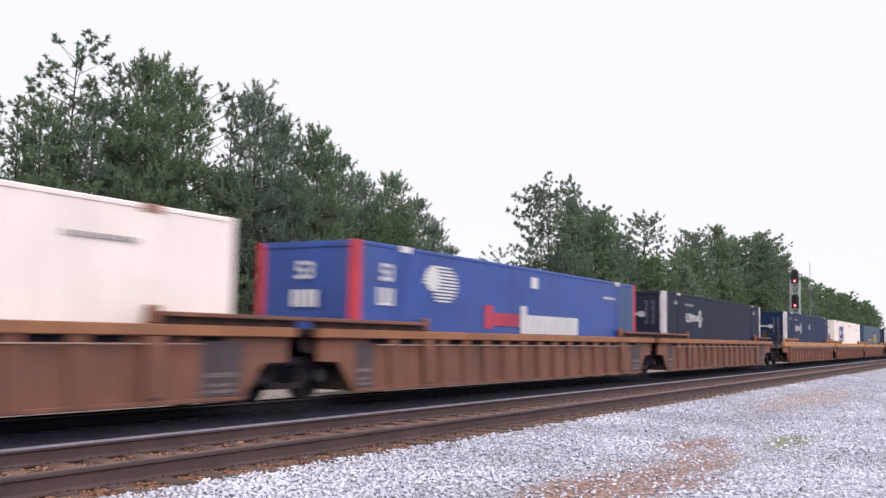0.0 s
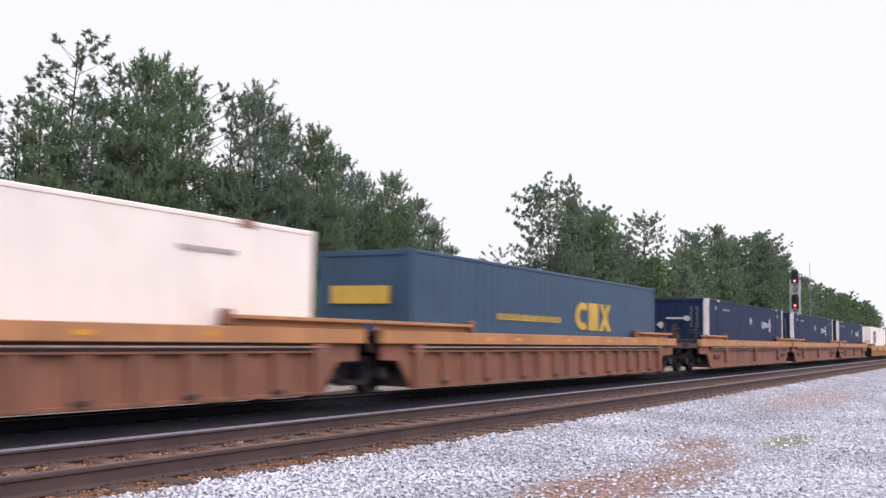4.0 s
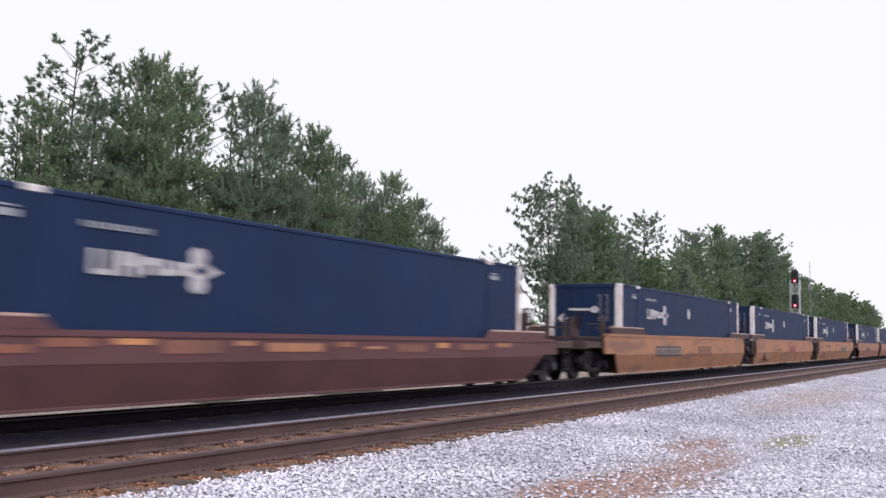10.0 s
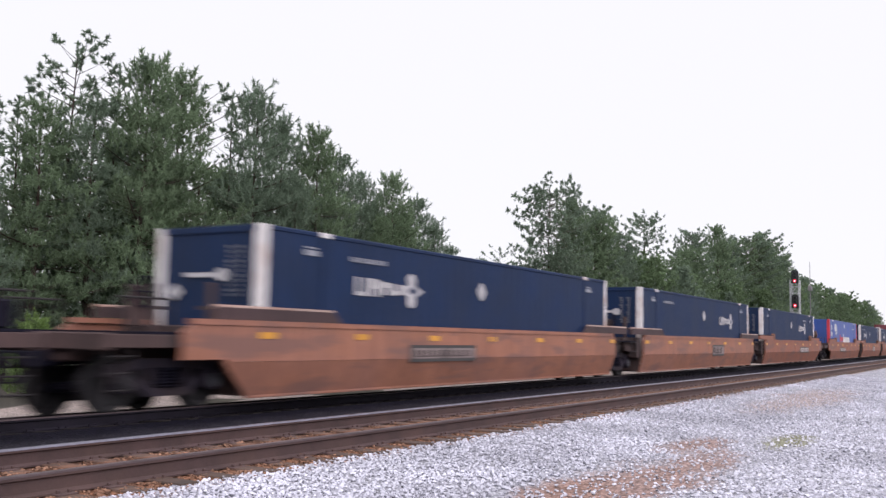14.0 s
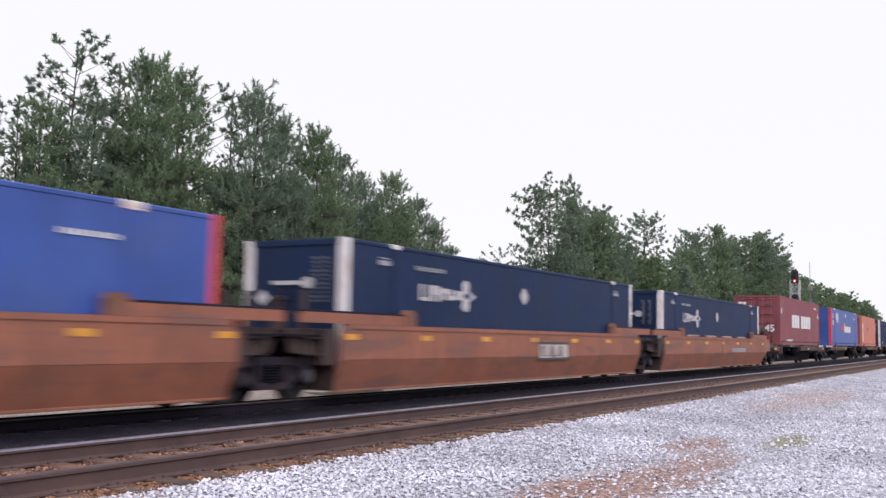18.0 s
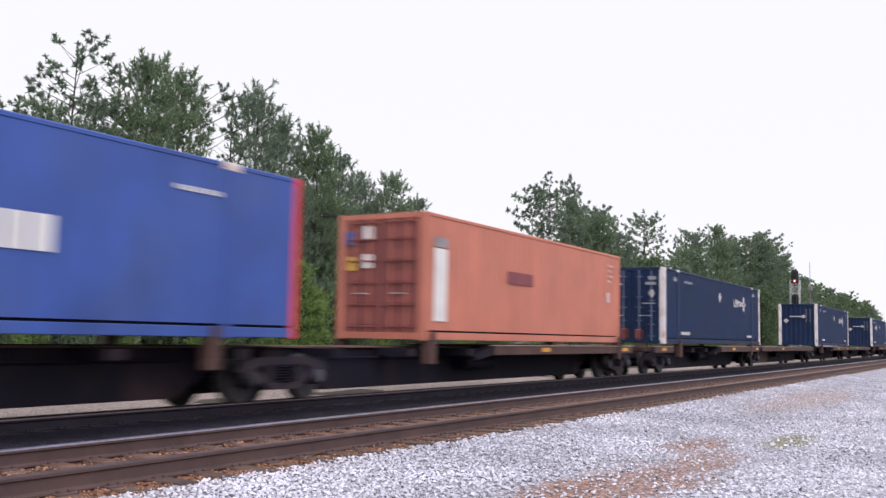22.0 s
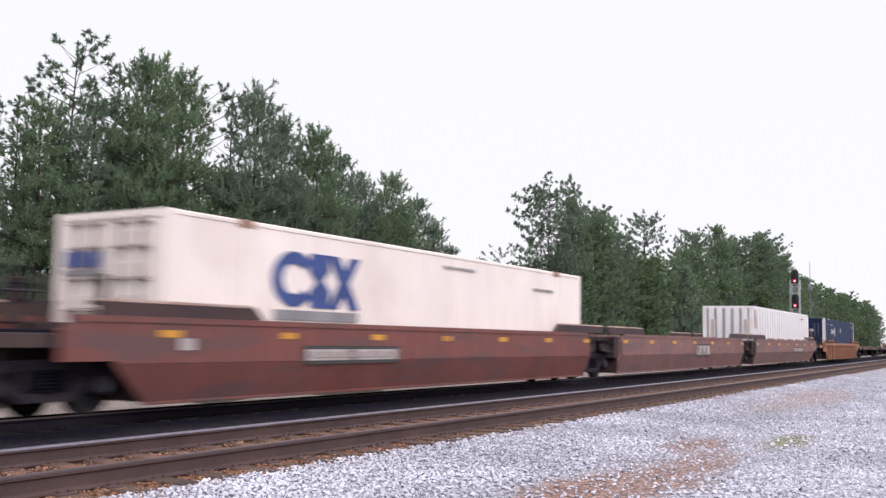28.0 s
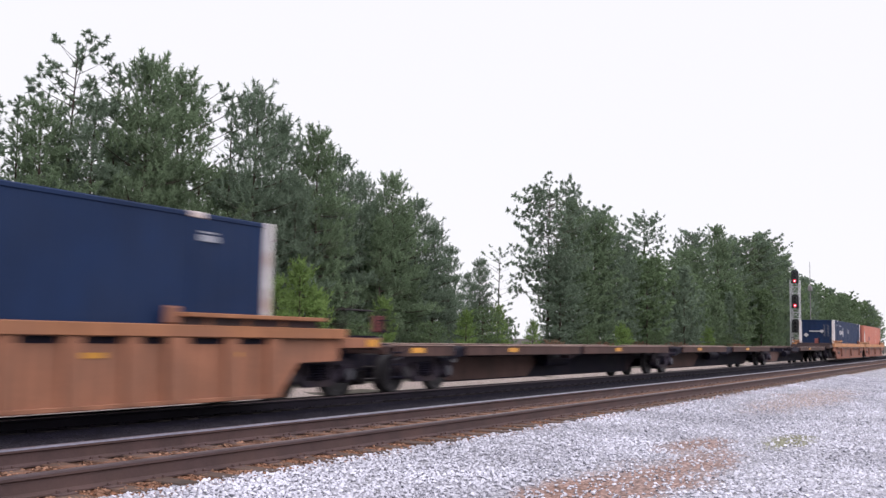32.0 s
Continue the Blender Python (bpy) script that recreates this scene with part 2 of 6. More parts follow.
def rod(bm, a, b, r, n=8, r2=None):
    """A round bar from a to b."""
    a, b = Vector(a), Vector(b)
    q = (b - a).to_track_quat("Z", "Y").to_matrix().to_4x4()
    bmesh.ops.create_cone(bm, cap_ends=True, segments=n, radius1=r, radius2=r if r2 is None else r2, depth=(b - a).length,
                          matrix=Matrix.Translation((a + b) / 2) @ q)


def prism(bm, outline, y0, y1):
    """A plate: an outline of (x, z) corners, from y0 to y1."""
    a = [bm.verts.new((x, y0, z)) for x, z in outline]
    b = [bm.verts.new((x, y1, z)) for x, z in outline]
    bm.faces.new(a)
    bm.faces.new(b[::-1])
    for i in range(len(a)):
        j = (i + 1) % len(a)
        bm.faces.new((a[j], a[i], b[i], b[j]))


def mesh_of(name, bm, mat, mat2=None):
    bmesh.ops.recalc_face_normals(bm, faces=bm.faces)
    me = bpy.data.meshes.new(name)
    bm.to_mesh(me)
    bm.free()
    me.materials.append(mat)
    if mat2:
        me.materials.append(mat2)
    return me


def part(name, bm, mat, parent, label="", at=None):
    """Links a bmesh (or a ready mesh) as one mesh object under a thing or a part."""
    me = mesh_of(name, bm, mat) if isinstance(bm, bmesh.types.BMesh) else bm
    ob = new(name, me)
    ob.parent = parent
    if at:
        ob.matrix_local = at
    if label:
        tagged(ob, label)
    return ob


def raw_mesh(name, verts, faces, mat):
    me = bpy.data.meshes.new(name)
    me.from_pydata(verts, [], faces)
    me.materials.append(mat)
    me.update()
    return me


# ---------------------------------------------------------------- the line of the tracks
BEND = 0.00019           # curvature of the line, to the far side
Y_FAR = 12.229           # centre of the far track
Y_NEAR = 7.493           # centre of the near track
Z_FAR, Z_NEAR = -0.09, -0.03
CANT = 0.13              # the far track leans into the curve
MOVERS = []


def on_line(s, off, z=0.0):
    """The place at s metres along the line, off metres from the camera's side, and the heading."""
    if s <= 0:
        return Vector((s, off, z)), 0.0
    r = 1 / BEND
    q = r - (off - Y_FAR)
    return Vector((q * math.sin(s * BEND), Y_FAR + r - q * math.cos(s * BEND), z)), s * BEND


# seconds, and how far the train has gone by then
RUN = [(0, -0.21), (1, 19.95), (2, 39.44), (3, 59.78), (4.5, 89.81), (6, 120.23), (7, 140.38), (8, 160.62), (9, 180.75), (10, 200.95), (11, 220.96), (12, 241.07), (13, 261.14), (14, 281.28), (15.5, 311.42), (17, 341.21), (18, 361.18), (19, 381.02), (20, 400.81), (21, 420.49), (22, 439.94), (23, 459.49), (24, 478.92), (25, 498.30), (26.5, 527.28), (28, 556.07), (29, 575.23), (30, 594.34), (31, 613.32), (32, 632.48)]


def on_train(s, z=0.0):
    p, a = on_line(s, Y_FAR, z)
    return Matrix.Translation(p) @ Matrix.Rotation(a, 4, "Z")


def rides(ob, s, z=0.0):
    MOVERS.append((ob, s, z))
    ob.matrix_world = on_train(s, z)
    return ob


def sweep(name, profile, off, z, mat, s0, s1, step=12.0):
    """A profile of (offset, height) corners drawn along the line."""
    n = int((s1 - s0) / step) + 1
    vs, fs, k = [], [], len(profile)
    for i in range(n + 1):
        s = s0 + (s1 - s0) * i / n
        for dy, dz in profile:
            vs.append(on_line(s, off + dy, z + dz)[0])
    for i in range(n):
        for j in range(k):
            a, b = i * k + j, i * k + (j + 1) % k
            fs.append((a, b, b + k, a + k))
    fs.append(tuple(range(k))[::-1])
    fs.append(tuple(range(n * k, n * k + k)))
    return raw_mesh(name, vs, fs, mat)

# ---------------------------------------------------------------- ground


def ground_material():
    """Crushed stone: pale by the camera, rust-brown in the near track, oily and painted darker for the train's shade by
    the far one, tan beyond.
    """
    m = bpy.data.materials.new("gravel_ground")
    m.use_nodes = True
    n, l = m.node_tree.nodes, m.node_tree.links
    b = n["Principled BSDF"]
    b.inputs["Roughness"].default_value = 0.9
    b.inputs["Specular IOR Level"].default_value = 0.08
    co = n.new("ShaderNodeTexCoord")
    vo = n.new("ShaderNodeTexVoronoi")
    vo.inputs["Scale"].default_value = 23.0
    l.new(co.outputs["Object"], vo.inputs["Vector"])
    sep = n.new("ShaderNodeSeparateColor")
    l.new(vo.outputs["Color"], sep.inputs[0])
    shade = n.new("ShaderNodeMapRange")
    shade.inputs["To Min"].default_value, shade.inputs["To Max"].default_value = 0.6, 1.25
    l.new(sep.outputs[0], shade.inputs["Value"])
    # the gaps between the stones are darker
    gap = n.new("ShaderNodeMapRange")
    gap.inputs["From Min"].default_value, gap.inputs["From Max"].default_value = 0.35, 0.75
    gap.inputs["To Min"].default_value, gap.inputs["To Max"].default_value = 1.0, 0.5
    l.new(vo.outputs["Distance"], gap.inputs["Value"])
    tone = n.new("ShaderNodeMath")
    tone.operation = "MULTIPLY"
    l.new(shade.outputs[0], tone.inputs[0])
    l.new(gap.outputs[0], tone.inputs[1])
    # zones across the line, with ragged edges
    at = n.new("ShaderNodeAttribute")
    at.attribute_name = "across"
    no = n.new("ShaderNodeTexNoise")
    no.inputs["Scale"].default_value, no.inputs["Detail"].default_value = 2.2, 8
    l.new(co.outputs["Object"], no.inputs["Vector"])
    rag = n.new("ShaderNodeMath")
    rag.operation = "MULTIPLY_ADD"
    rag.inputs[1].default_value = 0.75
    l.new(no.outputs["Fac"], rag.inputs[0])
    l.new(at.outputs["Fac"], rag.inputs[2])
    fit = n.new("ShaderNodeMapRange")
    fit.inputs["From Min"].default_value, fit.inputs["From Max"].default_value = -10.0 + 0.375, 10.0 + 0.375
    l.new(rag.outputs[0], fit.inputs["Value"])
    zone = n.new("ShaderNodeValToRGB")
    el = zone.color_ramp.elements
    # From 2.35 to 6.1 oil and the train's shade are both in the colour.
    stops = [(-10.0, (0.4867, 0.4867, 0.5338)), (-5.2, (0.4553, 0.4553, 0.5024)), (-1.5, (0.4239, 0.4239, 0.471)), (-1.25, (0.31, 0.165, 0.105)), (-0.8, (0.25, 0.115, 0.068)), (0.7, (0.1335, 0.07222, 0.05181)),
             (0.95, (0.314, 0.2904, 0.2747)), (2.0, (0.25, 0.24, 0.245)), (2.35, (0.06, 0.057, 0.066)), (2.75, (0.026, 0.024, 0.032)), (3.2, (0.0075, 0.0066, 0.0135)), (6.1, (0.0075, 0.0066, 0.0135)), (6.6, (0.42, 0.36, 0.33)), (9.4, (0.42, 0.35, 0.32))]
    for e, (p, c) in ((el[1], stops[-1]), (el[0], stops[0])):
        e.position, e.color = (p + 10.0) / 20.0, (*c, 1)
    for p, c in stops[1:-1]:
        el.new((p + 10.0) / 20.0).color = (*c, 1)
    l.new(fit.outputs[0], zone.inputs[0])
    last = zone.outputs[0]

    def patch(where, size, colour, strength, rough_scale):
        nonlocal last
        mp = n.new("ShaderNodeMapping")
        mp.vector_type = "TEXTURE"
        mp.inputs["Location"].default_value = (*where, -0.36)
        mp.inputs["Scale"].default_value = (*size, 1)
        l.new(co.outputs["Object"], mp.inputs["Vector"])
        ln = n.new("ShaderNodeVectorMath")
        ln.operation = "LENGTH"
        l.new(mp.outputs[0], ln.inputs[0])
        pn = n.new("ShaderNodeTexNoise")
        pn.inputs["Scale"].default_value, pn.inputs["Detail"].default_value = rough_scale, 9
        l.new(co.outputs["Object"], pn.inputs["Vector"])
        ad = n.new("ShaderNodeMath")
        ad.operation = "MULTIPLY_ADD"
        ad.inputs[1].default_value = 1.7
        l.new(pn.outputs["Fac"], ad.inputs[0])
        l.new(ln.outputs["Value"], ad.inputs[2])
        mr = n.new("ShaderNodeMapRange")
        mr.inputs["From Min"].default_value, mr.inputs["From Max"].default_value = 1.85, 1.30
        mr.inputs["To Max"].default_value = strength
        l.new(ad.outputs[0], mr.inputs["Value"])
        mx = n.new("ShaderNodeMix")
        mx.data_type = "RGBA"
        l.new(mr.outputs[0], mx.inputs["Factor"])
        l.new(last, mx.inputs[6])
        mx.inputs[7].default_value = (*colour, 1)
        last = mx.outputs[2]

    for a in PATCHES:
        patch(*a)
    mul = n.new("ShaderNodeMix")
    mul.data_type, mul.blend_type = "RGBA", "MULTIPLY"
    mul.inputs["Factor"].default_value = 1.0
    l.new(last, mul.inputs[6])
    l.new(tone.outputs[0], mul.inputs[7])
    l.new(mul.outputs[2], b.inputs["Base Color"])
    bp = n.new("ShaderNodeBump")
    bp.inputs["Strength"].default_value, bp.inputs["Distance"].default_value = 0.8, 0.03
    l.new(vo.outputs["Distance"], bp.inputs["Height"])
    bp.invert = True
    l.new(bp.outputs[0], b.inputs["Normal"])
    return m


DIRT = (0.345, 0.22, 0.182)
PATCHES = [((9.8, 3.45), (2.3, 0.85), DIRT, 0.85, 1.4), ((8.4, 3.75), (1.1, 0.6), DIRT, 0.85, 2.0), ((13.6, 3.9), (1.5, 0.5), DIRT, 0.8, 2.0), ((11.8, 3.3), (1.6, 0.5), DIRT, 0.7, 2.0), ((27.0, 4.6), (8.0, 1.1), (0.44, 0.35, 0.33), 0.75, 0.8),
           ((15.2, 2.95), (1.5, 0.45), (0.275, 0.275, 0.18), 0.9, 2.0)]

# the bed across the line: offset from the near track, height
BED = [(-16.0, -0.44), (-8.0, -0.40), (-5.0, -0.38), (-3.4, -0.35), (-2.4, -0.30), (-1.85, -0.25), (-1.4, -0.225), (0.0, -0.222), (1.4, -0.225), (1.9, -0.25), (2.6, -0.29), (3.1, -0.26),
       (3.42, -0.226), (3.98, -0.272), (4.74, -0.335), (5.49, -0.40), (6.2, -0.44), (6.8, -0.452), (8.2, -0.455), (10.6, -0.455), (11.6, -0.50)]


def bed_height(d):
    for (a, za), (b, zb) in zip(BED, BED[1:]):
        if a <= d <= b:
            return za + (zb - za) * (d - a) / (b - a)
    return -0.44


def build_ground():
    earth = raw_mesh("ground", [(-3000, -3000, -0.46), (3000, -3000, -0.46), (3000, 3000, -0.46), (-3000, 3000, -0.46)], [(0, 1, 2, 3)],
                     material("far_ground", (0.045, 0.038, 0.026), 0.95, scale=0.2, fine=3, bump=0.3))
    tagged(new("ground", earth), "dry brown earth and leaf litter that reaches the horizon", "ground", kind="structure")
    stations = list(range(-700, -20, 20)) + list(range(-20, 120, 2)) + list(range(120, 800, 10))
    k = len(BED)
    vs, across = [], []
    for s in stations:
        for d, z in BED:
            near = -20 <= s <= 119
            lift = noise.noise((s * 0.35, d * 0.9, 0.0)) * 0.018 if near and not -1.6 < d < 6.2 else 0.0
            vs.append(on_line(s, Y_NEAR + d, z + lift)[0])
            across.append(d)
    fs = [(i * k + j, (i + 1) * k + j, (i + 1) * k + j + 1, i * k + j + 1) for i in range(len(stations) - 1) for j in range(k - 1)]
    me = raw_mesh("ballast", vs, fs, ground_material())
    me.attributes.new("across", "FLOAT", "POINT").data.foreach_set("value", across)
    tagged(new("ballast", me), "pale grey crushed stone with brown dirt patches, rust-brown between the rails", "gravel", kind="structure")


build_ground()


def stones(name, count, across, along, radius, mat, label, seed, bare=False):
    """Loose crushed stones, each a small broken lump, thinning out with the distance."""
    rng = np.random.default_rng(seed)
    xs, ys = [], []
    while len(xs) < count:
        u = rng.uniform(0, 1)
        x = along[0] * (along[1] / along[0]) ** u
        d = rng.uniform(*across)
        y = Y_NEAR + d
        ang = math.degrees(math.atan2(x, y))
        if not 31 < ang < 86:
            continue
        if bare and any(((x - q[0][0]) / q[1][0]) ** 2 + ((y - q[0][1]) / q[1][1]) ** 2 < rng.uniform(0.2, 1.6) for q in PATCHES) and rng.uniform() < 0.82:
            continue
        xs.append(x)
        ys.append(y)
    x, y = np.array(xs), np.array(ys)
    y = y + BEND * x * x / 2
    z = np.array([bed_height(b - Y_NEAR - BEND * a * a / 2) for a, b in zip(x, y)])
    r = rng.uniform(*radius, count) * (1 + rng.exponential(0.15, count))
    base = np.array([(1, 0, 0), (0, 1, 0), (-1, 0, 0), (0, -1, 0), (0, 0, 1), (0, 0, -1), (0.62, 0.62, 0.55), (-0.6, 0.55, 0.5)])
    tri = np.array([(0, 6, 4), (6, 1, 4), (0, 1, 6), (1, 7, 4), (7, 2, 4), (1, 2, 7), (2, 3, 4), (3, 0, 4), (0, 3, 5), (3, 2, 5)])
    v = base[None] * rng.uniform(0.6, 1.15, (count, 8, 1)) * np.stack([rng.uniform(0.8, 1.4, count), rng.uniform(0.8, 1.2, count), rng.uniform(0.5, 0.9, count)], 1)[:, None, :]
    a = rng.uniform(0, 2 * math.pi, count)
    c_, s_ = np.cos(a)[:, None], np.sin(a)[:, None]
    tilt = rng.normal(0, 0.5, count)[:, None]
    vx, vy, vz = v[..., 0], v[..., 1], v[..., 2]
    vx, vz = vx * np.cos(tilt) + vz * np.sin(tilt), vz * np.cos(tilt) - vx * np.sin(tilt)
    w = np.stack([vx * c_ - vy * s_, vx * s_ + vy * c_, vz], 2) * r[:, None, None]
    w += np.stack([x, y, z + r * 0.35], 1)[:, None, :]
    f = (tri[None] + (np.arange(count) * 8)[:, None, None]).reshape(-1, 3)
    tagged(new(name, raw_mesh(name, w.reshape(-1, 3).tolist(), f.tolist(), mat)), label, "gravel", kind="stuff")


PALE_STONE = material("pale_limestone", (0.47, 0.470, 0.535), 0.85, dark=0.68, light=1.18, scale=0.55, fine=30, bump=0.1, island=0.32, spec=0.3)
RUST_STONE = material("rusty_stone", (0.195, 0.108, 0.072), 0.9, dark=0.7, light=1.2, scale=6, fine=60, bump=0.1, island=0.6, spec=0.2)
DUST_STONE = material("dusty_stone", (0.36, 0.35, 0.35), 0.9, dark=0.7, light=1.2, scale=6, fine=60, bump=0.1, island=0.55, spec=0.2)
stones("loose_stones", 52000, (-7.0, -1.2), (4.6, 46.0), (0.012, 0.024), PALE_STONE, "loose pale crushed stones of the ballast", 3, True)
stones("loose_stones", 9000, (-1.35, 0.62), (4.4, 40.0), (0.011, 0.022), RUST_STONE, "rust-stained stones between the ties", 4)
stones("loose_stones", 10000, (0.85, 2.2), (5.0, 50.0), (0.010, 0.020), DUST_STONE, "dusty grey stones between the two tracks", 5)

RAIL_PROFILE = [(-0.07, -0.18), (0.07, -0.18), (0.07, -0.165), (0.012, -0.145), (0.010, -0.05), (0.036, -0.035), (0.036, -0.006), (0.026, 0.0), (-0.026, 0.0), (-0.036, -0.006), (-0.036, -0.035), (-0.010, -0.05), (-0.012, -0.145), (-0.07, -0.165)]


def track(name, off, z, label, steel, heads, wood, cant=0.0):
    root = tagged(new(name), label, "railway track", group="tracks", kind="structure")
    lean = Matrix.Rotation(-cant / 1.505, 4, "X")
    for side, head in zip((-0.7525, 0.7525), heads):
        drop = cant if side > 0 else 0.0
        part("rail", sweep("rail", RAIL_PROFILE, off + side, z - drop, steel, -700, 800, 12), RAIL, root, "rust-brown steel rail")
        part("rail_head", sweep("rail_head", [(-0.0375, -0.012), (0.0375, -0.012), (0.034, 0.003), (0.026, 0.006), (-0.026, 0.006), (-0.034, 0.003)], off + side, z - drop - 0.001, head, -700, 800, 12), head, root, "polished running surface of the rail")
    bm = bmesh.new()
    box(bm, -0.115, 0.115, -1.3, 1.3, -0.17, 0.006, 0.012)
    tie = mesh_of("tie", bm, wood)
    rng = random.Random(5)
    s = -6.0
    while s < 66:
        p, a = on_line(s, off, z - 0.18 - cant / 2)
        part("tie", tie, TIE, root, at=Matrix.Translation(p + Vector((0, rng.uniform(-.04, .04), rng.uniform(-.008, .008)))) @ Matrix.Rotation(a + rng.uniform(-.02, .02), 4, "Z") @ lean)
        s += 0.5
    # tie plates and spikes under the nearer rail's foot
    bm = bmesh.new()
    box(bm, -0.10, 0.10, -0.17, 0.17, 0.0, 0.02, 0.004)
    plate = mesh_of("tie_plate", bm, steel)
    bm = bmesh.new()
    for dx in (-0.055, 0.055):
        for dy in (-0.10, 0.10):
            box(bm, dx - 0.012, dx + 0.012, dy - 0.016, dy + 0.016, 0.015, 0.045, 0.004)
    spike = mesh_of("spike", bm, steel)
    s = -2.0
    while s < 40:
        for side in (-0.7525, 0.7525):
            p, a = on_line(s, off + side, z - 0.188 - (cant if side > 0 else 0.0))
            pl = part("tie_plate", plate, RAIL, root, at=Matrix.Translation(p) @ Matrix.Rotation(a, 4, "Z") @ lean)
            part("spike", spike, IRON, pl)
        s += 0.5
    return root


track("railway_track", Y_NEAR, Z_NEAR, "near railway track with rusty rails on weathered wooden ties", RAIL, (DULL, RAILTOP), TIE)
track("railway_track", Y_FAR, Z_FAR, "far railway track under the freight train", OILY_SHADED, (DULL, DULL), TIE_OIL_SHADED, CANT)

# ---------------------------------------------------------------- rolling stock
Z_WELL = 0.135           # underside of a container in a well
Z_DECK = 1.039           # underside of a container on a spine car
SHARED = {}


def shared(key, make, mat):
    """The mesh of a part that many cars have alike."""
    if key not in SHARED:
        bm = bmesh.new()
        make(bm)
        SHARED[key] = mesh_of(key, bm, mat)
    return SHARED[key]


def lathe(bm, profile, n=20):
    """A turned shape about the y axis: rings of (y, radius), closed at both ends."""
    rings = [[bm.verts.new((r * math.cos(2 * math.pi * k / n), y, r * math.sin(2 * math.pi * k / n))) for k in range(n)] for y, r in profile]
    for a, b in zip(rings, rings[1:]):
        for k in range(n):
            bm.faces.new((a[k], a[(k + 1) % n], b[(k + 1) % n], b[k]))
    bm.faces.new(rings[0])
    bm.faces.new(rings[-1][::-1])


def wheel_mesh(bm):
    lathe(bm, [(-0.10, 0.12), (-0.09, 0.14), (-0.045, 0.16), (-0.04, 0.30), (-0.065, 0.34), (-0.065, 0.415), (0.05, 0.425), (0.055, 0.455), (0.085, 0.45), (0.09, 0.34), (0.04, 0.30), (0.05, 0.14)], 24)


def side_frame_mesh(bm):
    # a cast frame: a bar over the wheels, sloping arms, a spring seat and the two bearing boxes
    top = [(-1.22, 0.10), (-1.16, 0.26), (-0.62, 0.36), (0.62, 0.36), (1.16, 0.26), (1.22, 0.10), (0.92, 0.12), (0.52, 0.22), (-0.52, 0.22), (-0.92, 0.12)]
    prism(bm, top, -0.07, 0.07)
    prism(bm, [(-0.95, 0.14), (-0.42, -0.22), (0.42, -0.22), (0.95, 0.14), (0.78, 0.16), (0.34, -0.09), (-0.34, -0.09), (-0.78, 0.16)], -0.06, 0.06)
    for x in (-0.40, 0.40):
        box(bm, x - 0.06, x + 0.06, -0.07, 0.07, -0.12, 0.30)
    for x in (-0.89, 0.89):
        rod(bm, (x, -0.13, 0.0), (x, 0.10, 0.0), 0.16, 12)
        box(bm, x - 0.19, x + 0.19, -0.08, 0.08, -0.02, 0.20, 0.02)


def spring_mesh(bm):
    lathe(bm, [(-0.10 + 0.025 * k, 0.17 if k % 2 else 0.13) for k in range(13)], 14)
    bmesh.ops.rotate(bm, verts=bm.verts, cent=(0, 0, 0), matrix=Matrix.Rotation(math.pi / 2, 3, "X"))


def cap_mesh(bm):
    rod(bm, (0, -0.16, 0), (0, -0.10, 0), 0.115, 14)
    rod(bm, (0, -0.175, 0), (0, -0.16, 0), 0.07, 10)


# the trucks lean with the track, about the nearer rail
LEAN = Matrix.Translation((0, -0.7525, -0.42)) @ Matrix.Rotation(-CANT / 1.505, 4, "X") @ Matrix.Translation((0, 0.7525, 0.42))


def truck(car, x):
    """A two-axle truck as one part, with its own pieces."""
    z = Z_FAR + 0.42
    t = part("truck", shared("bolster", lambda bm: (box(bm, -0.2, 0.2, -1.05, 1.05, -0.05, 0.30, 0.03), box(bm, -0.9, 0.9, -0.25, 0.25, -0.12, 0.02, 0.02)), IRON), IRON, car, "dark cast-iron truck", at=Matrix.Translation((x, 0, z)) @ LEAN)
    for dx in (-0.89, 0.89):
        part("axle", shared("axle", lambda bm: rod(bm, (0, -1.0, 0), (0, 1.0, 0), 0.085, 10), IRON), IRON, t, at=Matrix.Translation((dx, 0, 0)))
        for sy, turn in ((-0.72, 0), (0.72, math.pi)):
            part("wheel", shared("wheel", wheel_mesh, STEEL), STEEL, t, "worn steel wheel", at=Matrix.Translation((dx, sy, 0)) @ Matrix.Rotation(turn, 4, "Z"))
    for sy, turn in ((-1.0, 0), (1.0, math.pi)):
        part("side_frame", shared("side_frame", side_frame_mesh, FRAME), FRAME, t, at=Matrix.Translation((0, sy, 0)) @ Matrix.Rotation(turn, 4, "Z"))
        part("spring", shared("spring", spring_mesh, IRON), IRON, t, at=Matrix.Translation((0, sy, 0)))
        for dx in (-0.89, 0.89):
            # Only the right-hand caps carry the painted glint.
            part("bearing_cap", shared("bearing_cap_bright", cap_mesh, CAP) if dx > 0 else shared("bearing_cap", cap_mesh, STEEL), STEEL, t, "bright bearing cap" if dx > 0 else "", at=Matrix.Translation((dx, sy, 0)) @ Matrix.Rotation(turn, 4, "Z"))
    return t


def coupler_mesh(bm):
    box(bm, -0.9, 0.0, -0.09, 0.09, 0.60, 0.78, 0.02)
    box(bm, -0.05, 0.28, -0.16, 0.16, 0.55, 0.84, 0.04)
    box(bm, 0.22, 0.36, -0.02, 0.17, 0.58, 0.82, 0.03)
    rod(bm, (-0.15, 0.25, 0.65), (0.25, 0.33, 0.32), 0.035, 8)
    rod(bm, (-0.25, -0.9, 0.92), (-0.25, 0.9, 0.92), 0.018, 6)


